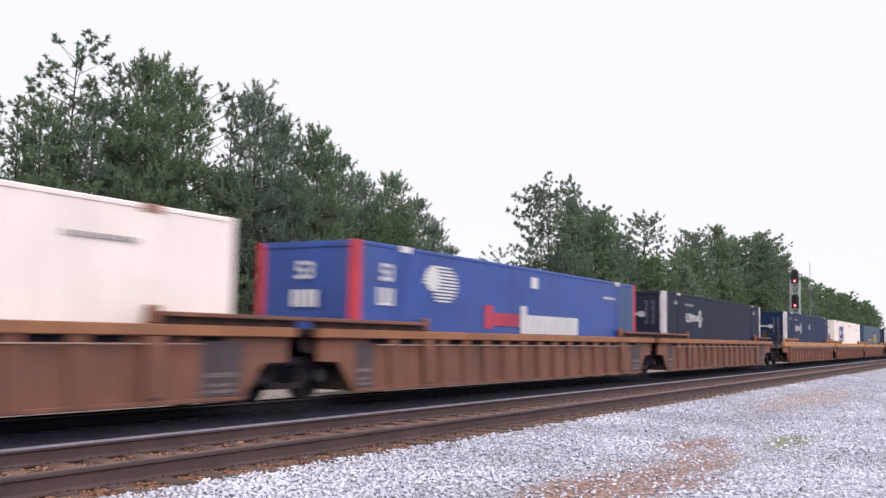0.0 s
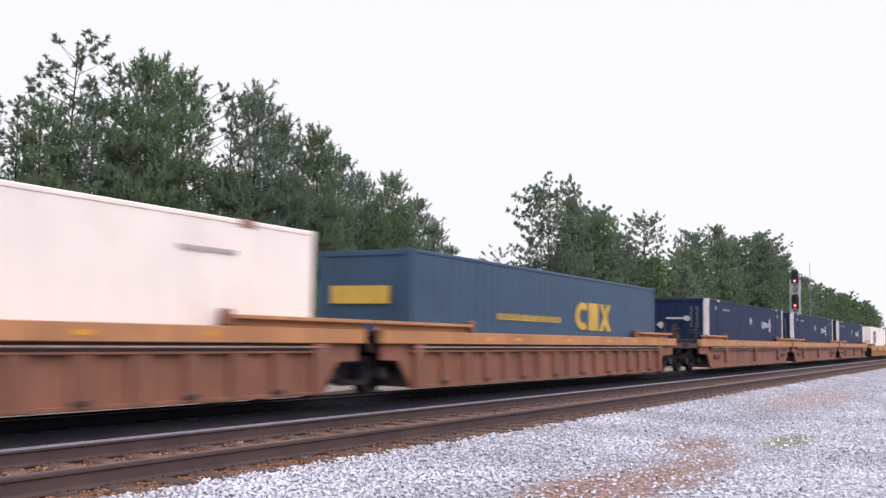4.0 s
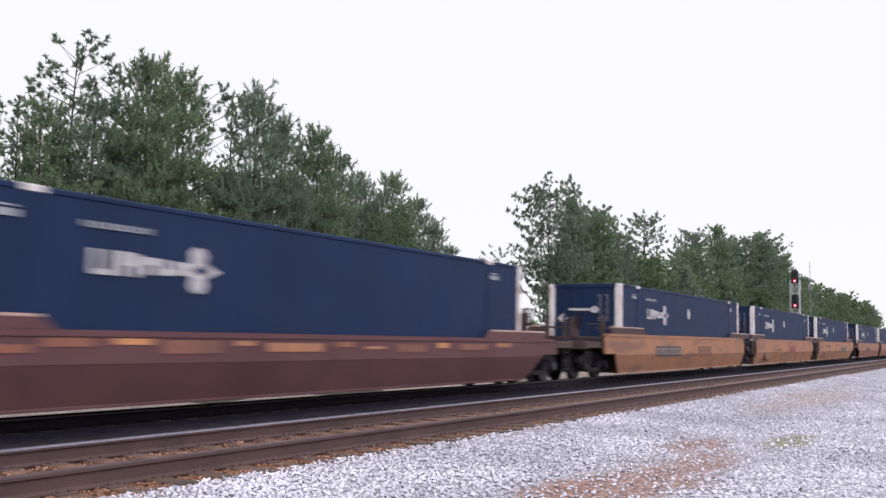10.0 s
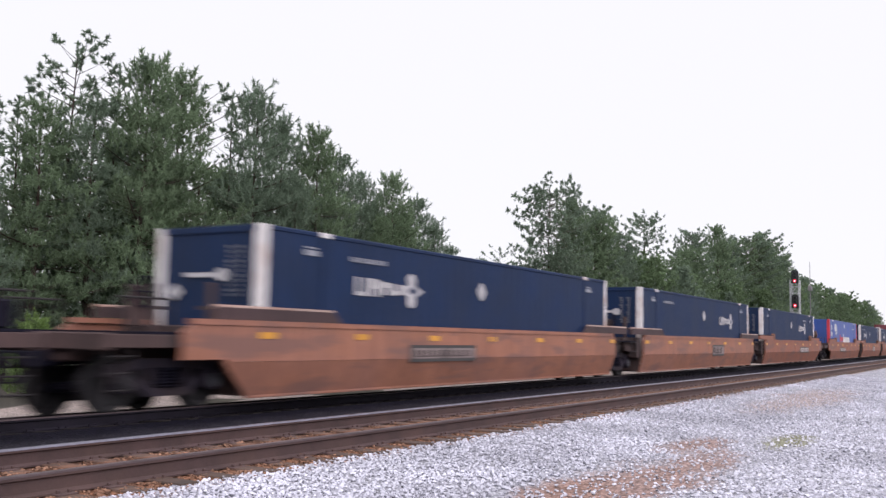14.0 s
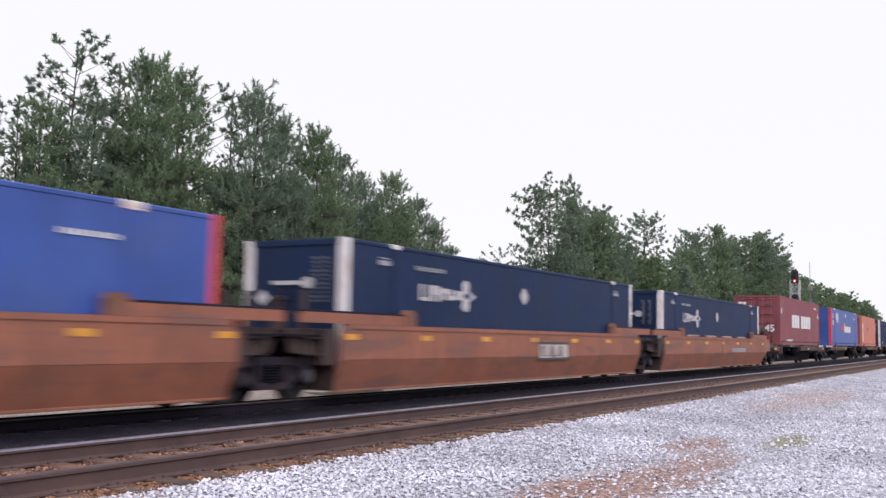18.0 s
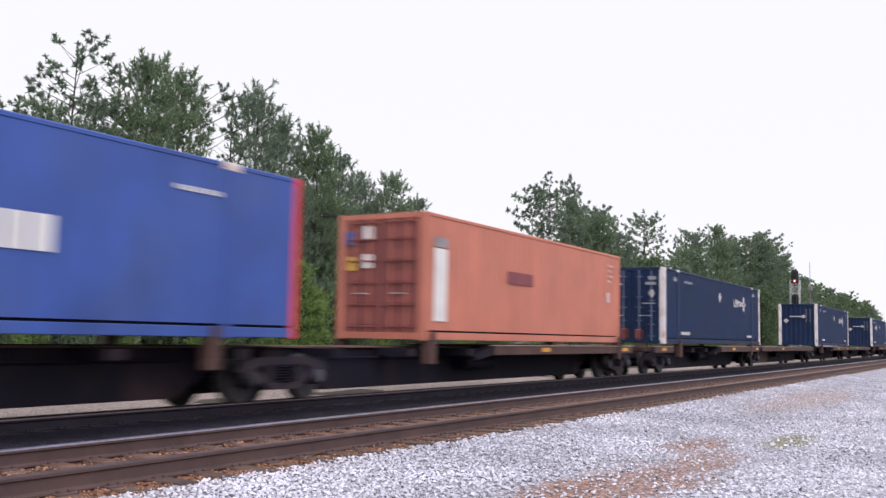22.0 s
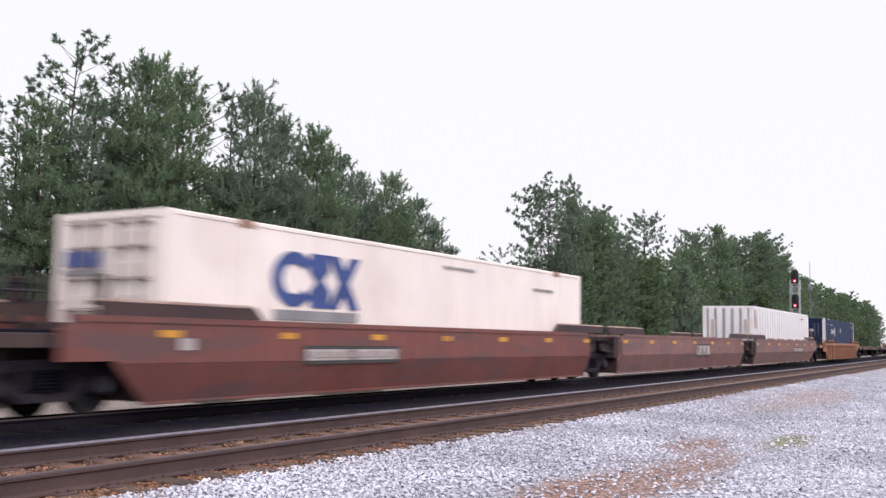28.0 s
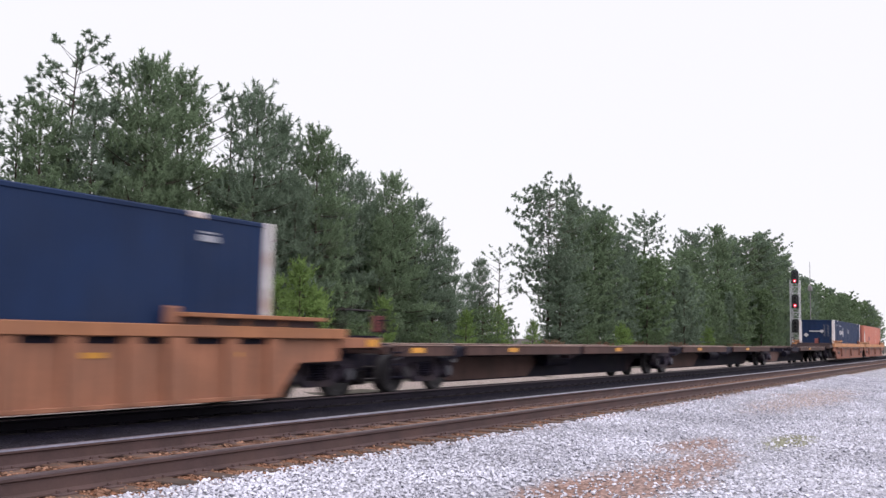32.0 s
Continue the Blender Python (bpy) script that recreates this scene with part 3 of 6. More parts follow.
def ladder(bm, x, y, z0, z1, w=0.42, n=4, along=True):
    for k in (-w / 2, w / 2):
        a = (x + k, y, z0) if along else (x, y + k, z0)
        b = (x + k, y, z1) if along else (x, y + k, z1)
        rod(bm, a, b, 0.018, 6)
    for i in range(n):
        z = z0 + (z1 - z0) * (i + 0.5) / n
        a = (x - w / 2, y, z) if along else (x, y - w / 2, z)
        b = (x + w / 2, y, z) if along else (x, y + w / 2, z)
        rod(bm, a, b, 0.015, 6)


def plaque(parent, x0, x1, z0, z1, y, mat, name, label="", thick=0.006):
    bm = bmesh.new()
    box(bm, x0, x1, y - thick, y, z0, z1)
    return part(name, bm, mat, parent, label)


def bars(parent, x0, x1, z0, z1, y, mat, n, name="lettering", label="", thick=0.006, gap=0.42):
    """Unreadable writing: a row of plain upright bars."""
    bm = bmesh.new()
    w = (x1 - x0) / n
    foot = z0 + 0.12 * (z1 - z0)
    o = [(x0, z0), (x1 - gap * w, z0)]
    for i in reversed(range(n)):
        a, b = x0 + i * w, x0 + (i + 1 - gap) * w
        o += [(b, z1), (a, z1)] if i == n - 1 else [(b, foot), (b, z1), (a, z1)]
        if i:
            o.append((a, foot))
    prism(bm, o, y - thick, y)
    return part(name, bm, mat, parent, label)


def well_side_smooth(car, paint, sy, top, raised, left, right):
    """A smooth side: an upright upper sheet, a lower sheet that leans in, and raised guides by the ends."""
    xl, xr = -10.0 if left else -8.4, 10.0 if right else 8.4
    bm = bmesh.new()
    r = 0.22
    sl, sr = max(xl, -9.05), min(xr, 9.05)
    prism(bm, [(sl, 0.66), (sr, 0.66), (sr, top), (sl, top)] if left and right else [(sl, 0.66), (sr, 0.66)] + ([(sr, top)] if right else [(sr, top - r), (sr - r, top)]) + ([(sl, top)] if left else [(sl + r, top), (sl, top - r)]), 1.42, 1.50)
    prism(bm, [(xl + r, top - 0.09), (xr - r, top - 0.09), (xr - r, top), (xl + r, top)], 1.36, 1.52)
    part("side_sheet", flip(bm, sy), paint, car)
    for sx, on in ((-1, left), (1, right)):
        if on:
            bm = bmesh.new()
            prism(bm, [(sx * 9.052, 0.70), (sx * 9.98, 0.70), (sx * 9.98, top - r), (sx * (9.98 - r), top - 0.094), (sx * 9.052, top - 0.094)], 1.425, 1.495)
            part("end_panel", flip(bm, sy), paint, car)
    bm = bmesh.new()
    a = [(-8.35, 0.05), (8.35, 0.05), (9.10 if right else 8.4, 0.655), (-9.10 if left else -8.4, 0.655)]
    ys = (1.31, 1.31, 1.50, 1.50)
    va = [bm.verts.new((x, y, z)) for (x, z), y in zip(a, ys)]
    vb = [bm.verts.new((x, y - 0.06, z)) for (x, z), y in zip(a, ys)]
    bm.faces.new(va)
    bm.faces.new(vb[::-1])
    for i in range(4):
        j = (i + 1) % 4
        bm.faces.new((va[j], va[i], vb[i], vb[j]))
    part("lower_sheet", flip(bm, sy), paint, car)
    bm = bmesh.new()
    box(bm, -0.05, 0.05, 1.502, 1.512, 0.68, top - 0.11, 0.003)
    part("weld_strip", flip(bm, sy), paint, car, "upright weld strip")
    bm = bmesh.new()
    box(bm, -8.35, 8.35, 1.20, 1.335, 0.04, 0.085, 0.008)
    part("bottom_chord", flip(bm, sy), paint, car)
    for sx, far in ((-1, 9.3 if left else 9.55), (1, 9.3 if right else 9.55)):
        bm = bmesh.new()
        x0, x1 = sx * 6.0, sx * far
        o = [(x0, top + 0.004), (x0 + sx * 0.22, top + raised), (x1, top + raised), (x1, top + 0.004)]
        prism(bm, o if sx > 0 else o[::-1], 1.37, 1.47)
        part("end_guide", flip(bm, sy), paint if paint in (MAROON, ORANGE) else GUIDE, car, "worn end guide")
        bm = bmesh.new()
        ra, rb = sorted((x0 + sx * 0.22, x1))
        rod(bm, (ra, 1.42, top + raised), (rb, 1.42, top + raised), 0.042, 8)
        part("guide_edge", flip(bm, sy), IRON if paint is ORANGE else EDGE, car, "dark upper bar" if paint is ORANGE else "scraped bright upper edge")
        if paint is ORANGE:
            bm = bmesh.new()
            prism(bm, [(x0 - 0.20, top + 0.004), (x0 + 0.20, top + 0.004), (x0 + 0.20, top + 0.24), (x0 + 0.12, top + 0.33), (x0 - 0.12, top + 0.33), (x0 - 0.20, top + 0.24)], 1.345, 1.49)
            part("guide_post", flip(bm, sy), FADED_POST, car, "round-topped rusty post")


def flip(bm, sy):
    if sy < 0:
        bmesh.ops.scale(bm, vec=(1, -1, 1), verts=bm.verts)
    return bm


def well_side_ribbed(car, paint, chord, sy, ribs, heavy, rail_line, deep, left, right):
    """A ribbed side: a deep top chord, a sheet set back, upright ribs and guides by the ends."""
    xl, xr = -10.0 if left else -9.45, 10.0 if right else 9.45
    bm = bmesh.new()
    box(bm, xl, xr, 1.36, 1.55, 1.24 - deep, 1.24, 0.012)
    part("top_chord", flip(bm, sy), chord, car, "orange-brown top chord")
    bm = bmesh.new()
    prism(bm, [(-6.6, 0.05), (6.6, 0.05), (6.6, 1.235 - deep), (-6.6, 1.235 - deep)], 1.36, 1.43)
    part("side_sheet", flip(bm, sy), paint, car)
    for sx, xe in ((-1, -xl - 0.1), (1, xr - 0.1)):
        bm = bmesh.new()
        prism(bm, [(sx * u, v) for u, v in ((6.602, 0.05), (8.25, 0.05), (8.75, 0.62), (xe, 0.64), (xe, 1.235 - deep), (6.602, 1.235 - deep))], 1.36, 1.43)
        part("end_panel", flip(bm, sy), paint, car)
        if paint is RIBBED:
            x0, x1 = (7.30, 8.22) if sx > 0 else (-8.22, -7.62)
            bm = bmesh.new()
            box(bm, x0, x1, 1.432, 1.445, 0.11, 0.99, 0.004)
            inset = part("stencil_panel", flip(bm, sy), END_PANEL, car, "dark grey panel with pale stencilled data")
            for z0, z1, cut in ((0.17, 0.22, 0.10), (0.27, 0.32, 0.16), (0.42, 0.49, 0.08)) if sy < 0 else ():
                bars(inset, x0 + 0.10, x1 - cut, z0, z1, -1.446, BOARD_GREY, 8, "stencil", "pale stencilled marks")
    bm = bmesh.new()
    box(bm, -8.25, 8.25, 1.34, 1.50, 0.035, 0.10, 0.008)
    part("bottom_chord", flip(bm, sy), paint, car)
    key = "rib%d_%d_%d_" % (sy, round(deep * 100), rail_line)
    top = 0.79 if rail_line else 1.235 - deep
    rib = shared(key + paint.name, lambda b: (prism(b, [(-0.10, 0.06), (0.10, 0.06), (0.13, top), (-0.13, top)], 1.432, 1.52), flip(b, sy)), paint)
    wide = shared("w" + key + paint.name, lambda b: (prism(b, [(-0.14, 0.06), (0.14, 0.06), (0.18, 1.23 - deep), (-0.18, 1.23 - deep)] if ribs else [(-0.07, 0.24), (0.07, 0.24), (0.14, 0.31), (0.16, 1.23 - deep), (-0.16, 1.23 - deep), (-0.14, 0.31)], 1.44, 1.55), flip(b, sy)), paint)
    for i in range(ribs):
        x = -8.0 + 16.0 * i / (ribs - 1)
        if not any(abs(x - h) < 0.3 for h in heavy) and not (paint is RIBBED and (x > 6.5 or x < -7.5)):
            part("rib", rib, paint, car, at=Matrix.Translation((x, 0, 0)))
    step = 16.0 / (ribs - 1)
    # Dark strips on the sheet stand for the shade under the chord.
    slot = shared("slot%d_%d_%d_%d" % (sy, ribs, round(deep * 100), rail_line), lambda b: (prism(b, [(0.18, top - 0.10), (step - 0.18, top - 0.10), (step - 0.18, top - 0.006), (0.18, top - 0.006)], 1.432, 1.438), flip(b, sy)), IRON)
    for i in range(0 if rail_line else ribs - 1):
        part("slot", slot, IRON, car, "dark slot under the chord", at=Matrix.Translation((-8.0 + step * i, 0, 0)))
    for h in heavy:
        part("post", wide, paint, car, at=Matrix.Translation((h, 0, 0)))
    # Rust stains at the feet, added as small raised blocks.
    stain_block = shared("pocket%d" % sy, lambda b: (box(b, -0.13, 0.13, 1.49, 1.556, 0.105, 0.175, 0.012), flip(b, sy)), GUIDE)
    for x in heavy if paint is RIBBED else (-7.0, -5.0, -3.0, -1.0, 1.0, 3.0, 5.0, 7.0) if paint is RIBRUST else ():
        part("tie_pocket", stain_block, GUIDE, car, "rusty tie-down pocket", at=Matrix.Translation((x, 0, 0)))
    if paint is RIBBED:
        bm = bmesh.new()
        rod(bm, (-7.6, 1.535, 0.945), (7.2, 1.535, 0.945), 0.014, 6)
        part("pipe", flip(bm, sy), EDGE, car, "long scuffed air pipe")
    if not ribs:
        for x in (-7.3, 7.3):
            bm = bmesh.new()
            box(bm, x - 0.45, x + 0.45, 1.432, 1.50, 0.42, 0.60, 0.02)
            part("brake_box", flip(bm, sy), GUIDE, car, "small dark box on the side")
    if rail_line:
        # Shade below the chord, painted as a flat brown strip.
        bm = bmesh.new()
        box(bm, -8.4, 8.4, 1.432, 1.438, 0.835, 1.23 - deep)
        part("recess", flip(bm, sy), GUIDE, car, "dark recess under the chord")
        bm = bmesh.new()
        box(bm, -8.4, 8.4, 1.432, 1.53, 0.792, 0.83, 0.006)
        part("ledge", flip(bm, sy), paint, car)
        bm = bmesh.new()
        rod(bm, (-8.3, 1.545, 0.90), (8.3, 1.545, 0.90), 0.018, 6)
        for i in range(9):
            rod(bm, (-8.2 + 2.05 * i, 1.40, 0.90), (-8.2 + 2.05 * i, 1.545, 0.90), 0.014, 6)
        part("pipe", flip(bm, sy), EDGE, car, "long scuffed air pipe")
    for sx, far in ((-1, 9.3 if left else 9.62), (1, 9.3 if right else 9.62)):
        bm = bmesh.new()
        g = 6.3 if paint is RIBBED and sx > 0 else 5.75
        x0, x1 = sorted((sx * (g + 0.15), sx * far))
        box(bm, x0, x1, 1.30, 1.60, 1.36, 1.43, 0.01)
        for k in (0.2, 0.5, 0.8):
            box(bm, x0 + k * 2.95 - 0.05, x0 + k * 2.95 + 0.05, 1.38, 1.46, 1.24, 1.36)
        part("end_guide", flip(bm, sy), paint if paint is RIBBED else chord, car)
        bm = bmesh.new()
        box(bm, x0 + 0.05, x1 - 0.05, 1.40, 1.44, 1.242, 1.36)
        part("guide_web", flip(bm, sy), chord if rail_line else GUIDE, car, "painted web under the guide" if rail_line else "grimy web under the guide")
        bm = bmesh.new()
        box(bm, sx * g - 0.12, sx * g + 0.12, 1.38, 1.50, 1.24, 1.52, 0.03)
        part("guide_post", flip(bm, sy), paint, car)


def handbrake(car, x, z, y, paint):
    bm = bmesh.new()
    box(bm, x - 0.09, x + 0.09, y - 0.12, y + 0.12, 1.2, z + 0.1, 0.02)
    st = part("brake_stand", bm, paint, car)
    bm = bmesh.new()
    bmesh.ops.create_cone(bm, cap_ends=False, segments=18, radius1=0.26, radius2=0.26, depth=0.03, matrix=Matrix.Translation((x, y - 0.16, z)) @ Matrix.Rotation(math.pi / 2, 4, "X"))
    bmesh.ops.solidify(bm, geom=bm.faces[:], thickness=0.03)
    for k in range(4):
        a = k * math.pi / 4
        rod(bm, (x - 0.25 * math.cos(a), y - 0.16, z - 0.25 * math.sin(a)), (x + 0.25 * math.cos(a), y - 0.16, z + 0.25 * math.sin(a)), 0.012, 6)
    part("brake_wheel", bm, IRON, st, "round hand-brake wheel")


def end_platform(car, sx, coupled, paint, tank, posts):
    """The short deck past the well's end, with its sill, steps, hand-brake and reservoir."""
    x1 = 11.35 if coupled else 9.72
    bm = bmesh.new()
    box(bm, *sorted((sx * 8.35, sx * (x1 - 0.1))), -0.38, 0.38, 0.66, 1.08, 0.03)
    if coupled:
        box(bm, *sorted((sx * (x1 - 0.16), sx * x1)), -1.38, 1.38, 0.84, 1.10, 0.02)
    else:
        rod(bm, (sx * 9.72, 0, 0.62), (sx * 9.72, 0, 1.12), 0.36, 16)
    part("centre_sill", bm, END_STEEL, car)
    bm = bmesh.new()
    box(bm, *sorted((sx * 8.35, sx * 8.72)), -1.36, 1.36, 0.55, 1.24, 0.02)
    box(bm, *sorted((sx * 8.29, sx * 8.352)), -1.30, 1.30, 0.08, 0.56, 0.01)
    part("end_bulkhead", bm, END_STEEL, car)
    bm = bmesh.new()
    prism(bm, [(sx * 8.72, 1.085), (sx * (x1 - 0.02), 1.085), (sx * (x1 - 0.02), 1.125), (sx * 8.72, 1.125)], -1.34, 1.34)
    part("platform", bm, IRON, car, "dark grating platform")
    if coupled:
        part("coupler", shared("coupler%d" % sx, lambda b: (coupler_mesh(b), bmesh.ops.scale(b, vec=(sx, 1, 1), verts=b.verts)), IRON), IRON, car, at=Matrix.Translation((sx * (x1 + 0.02), 0, 0)))
        for y in (-1.40, 1.40):
            bm = bmesh.new()
            ladder(bm, sx * (x1 - 0.35), y * 0.95, 0.15, 0.88, n=3)
            part("ladder", bm, GRAB, car)
            bm = bmesh.new()
            for a, b in (((10.1, 1.12), (10.1, 1.62)), ((10.1, 1.62), (11.1, 1.62)), ((11.1, 1.62), (11.1, 1.12))):
                rod(bm, (sx * a[0], y * 0.96, a[1]), (sx * b[0], y * 0.96, b[1]), 0.018, 6)
            part("handrail", bm, GRAB, car)
            bm = bmesh.new()
            box(bm, *sorted((sx * (x1 - 1.35), sx * (x1 - 0.02))), *sorted((y * 0.966, y * 0.994)), 0.88, 1.08, 0.01)
            bright = paint in (RIBTAN, YELLOW)
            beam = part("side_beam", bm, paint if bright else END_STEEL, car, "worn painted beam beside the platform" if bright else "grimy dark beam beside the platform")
            if bright:
                bm = bmesh.new()
                box(bm, *sorted((sx * (x1 - 0.50), sx * (x1 - 0.16))), *sorted((y * 0.9945, y * 0.999)), 0.91, 1.05)
                part("reflector", bm, REFLECT, beam, "small yellow reflector")
    else:
        for y in (-1, 1):
            bm = bmesh.new()
            prism(bm, [(sx * 8.74, 0.72), (sx * 9.50, 0.80), (sx * 9.62, 1.06), (sx * 9.62, 1.22), (sx * 8.74, 1.22)], *sorted((y * 1.12, y * 1.20)))
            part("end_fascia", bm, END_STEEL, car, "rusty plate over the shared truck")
        bm = bmesh.new()
        ladder(bm, sx * 9.0, -1.33, 0.62, 1.50, 0.5, 3)
        part("ladder", bm, GRAB, car)
    if tank:
        bm = bmesh.new()
        rod(bm, (sx * 8.85, -0.85, 1.76), (sx * 9.95, -0.85, 1.76), 0.19, 14)
        for x in (9.05, 9.75):
            box(bm, sx * x - 0.04, sx * x + 0.04, -0.95, -0.75, 1.12, 1.62)
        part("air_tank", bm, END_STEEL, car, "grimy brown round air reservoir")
        bm = bmesh.new()
        rod(bm, (sx * 10.25, -1.15, 1.78), (sx * 10.25, -0.55, 1.78), 0.29, 18)
        rod(bm, (sx * 10.25, -1.19, 1.78), (sx * 10.25, -1.14, 1.78), 0.14, 12)
        box(bm, sx * 10.25 - 0.09, sx * 10.25 + 0.09, -1.0, -0.7, 1.12, 1.55, 0.01)
        part("brake_cylinder", bm, SILL, car, "grimy brown round brake cylinder on a pedestal")
        bm = bmesh.new()
        box(bm, *sorted((sx * 10.70, sx * 11.22)), -0.95, -0.35, 1.127, 1.52, 0.03)
        rod(bm, (sx * 10.96, -0.65, 1.5), (sx * 10.96, -0.65, 1.68), 0.10, 10)
        part("valve_box", bm, IRON, car, "dark control valve on the platform")
        for z0 in (0.75, 0.87, 0.99):
            bars(car, *sorted((sx * 9.02, sx * 9.60)), z0, z0 + 0.06, -1.505, BOARD_GREY, 7, "stencil", "pale stencilled marks")
    if posts:
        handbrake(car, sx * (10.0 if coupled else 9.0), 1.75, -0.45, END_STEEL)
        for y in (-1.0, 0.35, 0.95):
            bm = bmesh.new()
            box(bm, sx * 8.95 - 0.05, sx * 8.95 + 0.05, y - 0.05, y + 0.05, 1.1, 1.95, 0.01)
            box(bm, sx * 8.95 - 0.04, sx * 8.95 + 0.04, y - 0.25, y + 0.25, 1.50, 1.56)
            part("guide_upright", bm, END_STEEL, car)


def well_car(style, s, left, right, label, marks=(), truck_right=True, tank=0, posts=0, truck_left=True, lips=()):
    """One well unit with its centre s metres along the line; left and right: coupled or jointed ends."""
    car = tagged(new("well_car"), label, "railway car", group="cars of the freight train")
    paint = style[1]
    for sy in (-1, 1):
        if style[0] == "smooth":
            well_side_smooth(car, paint, sy, style[2], style[3], left, right)
        else:
            well_side_ribbed(car, paint, style[2], sy, *style[3:], left, right)
    bm = bmesh.new()
    for i in range(9):
        x = -7.9 + 15.8 * i / 8
        box(bm, x - 0.22, x + 0.22, -1.24, 1.24, 0.05, 0.11)
    for y in (-1.12, 1.12):
        box(bm, -8.3, 8.3, y - 0.10, y + 0.10, 0.105, 0.13)
    part("well_floor", bm, IRON, car)
    end_platform(car, -1, left, paint, tank < 0, posts in (-1, 2))
    end_platform(car, 1, right, paint, tank > 0, posts in (1, 2))
    if truck_left:
        truck(car, -9.80)
    if truck_right:
        truck(car, 9.80)
    top = style[2] if style[0] == "smooth" else 1.0
    if style[0] == "smooth":
        for k, x in enumerate((-8.3, -5.6, -2.9, -0.2, 2.5, 5.2, 7.9) if paint not in (TAN, MAROON) else ()):
            plaque(car, x, x + 0.42, top - 0.30, top - 0.19, -1.504, REFLECT, "reflector", "small yellow reflector")
    else:
        zr, yr = (1.06, -1.552) if style[5] else (0.74, -1.436)
        for x in () if paint is RIBBED else (-6.6, -3.1, 0.6, 4.2, 6.9) if not style[5] else (-5.2, -3.6, -0.4, 2.8, 5.2):
            plaque(car, x, x + 0.36, zr, zr + 0.08, yr, REFLECT, "reflector", "small yellow reflector")
    for x in lips:
        for sy in (-1, 1):
            bm = bmesh.new()
            box(bm, x, x + 1.5, *sorted((sy * 1.40, sy * 1.50)), top + 0.004, top + 0.07, 0.012)
            part("lip", bm, EDGE, car, "scraped low lip on the top edge")
    for x0, x1, z0, z1, mat, n in marks:
        y = -1.506 if style[0] == "smooth" else -1.44
        if n:
            plaque(car, x0 - 0.07, x1 + 0.07, z0 - 0.07, z1 + 0.07, y + 0.002, MARK_DARK, "name_board", "dark frame round the markings")
            xm = x0 + (x1 - x0) * 0.48
            for xa, xb in ((x0, xm - 0.05), (xm + 0.05, x1)):
                plaque(car, xa, xb, z0, z1, y - 0.005, mat, "name_plate", "worn pale plate")
            bars(car, x0 + 0.12, x1 - 0.08, z0 + 0.04, z1 - 0.04, y - 0.012, BOARD_GREY if mat is BOARD else GUIDE, n, "lettering", "worn painted markings", gap=0.6)
        else:
            plaque(car, x0, x1, z0, z1, y, mat, "stencil", "faded painted block")
    rides(car, s)
    return car


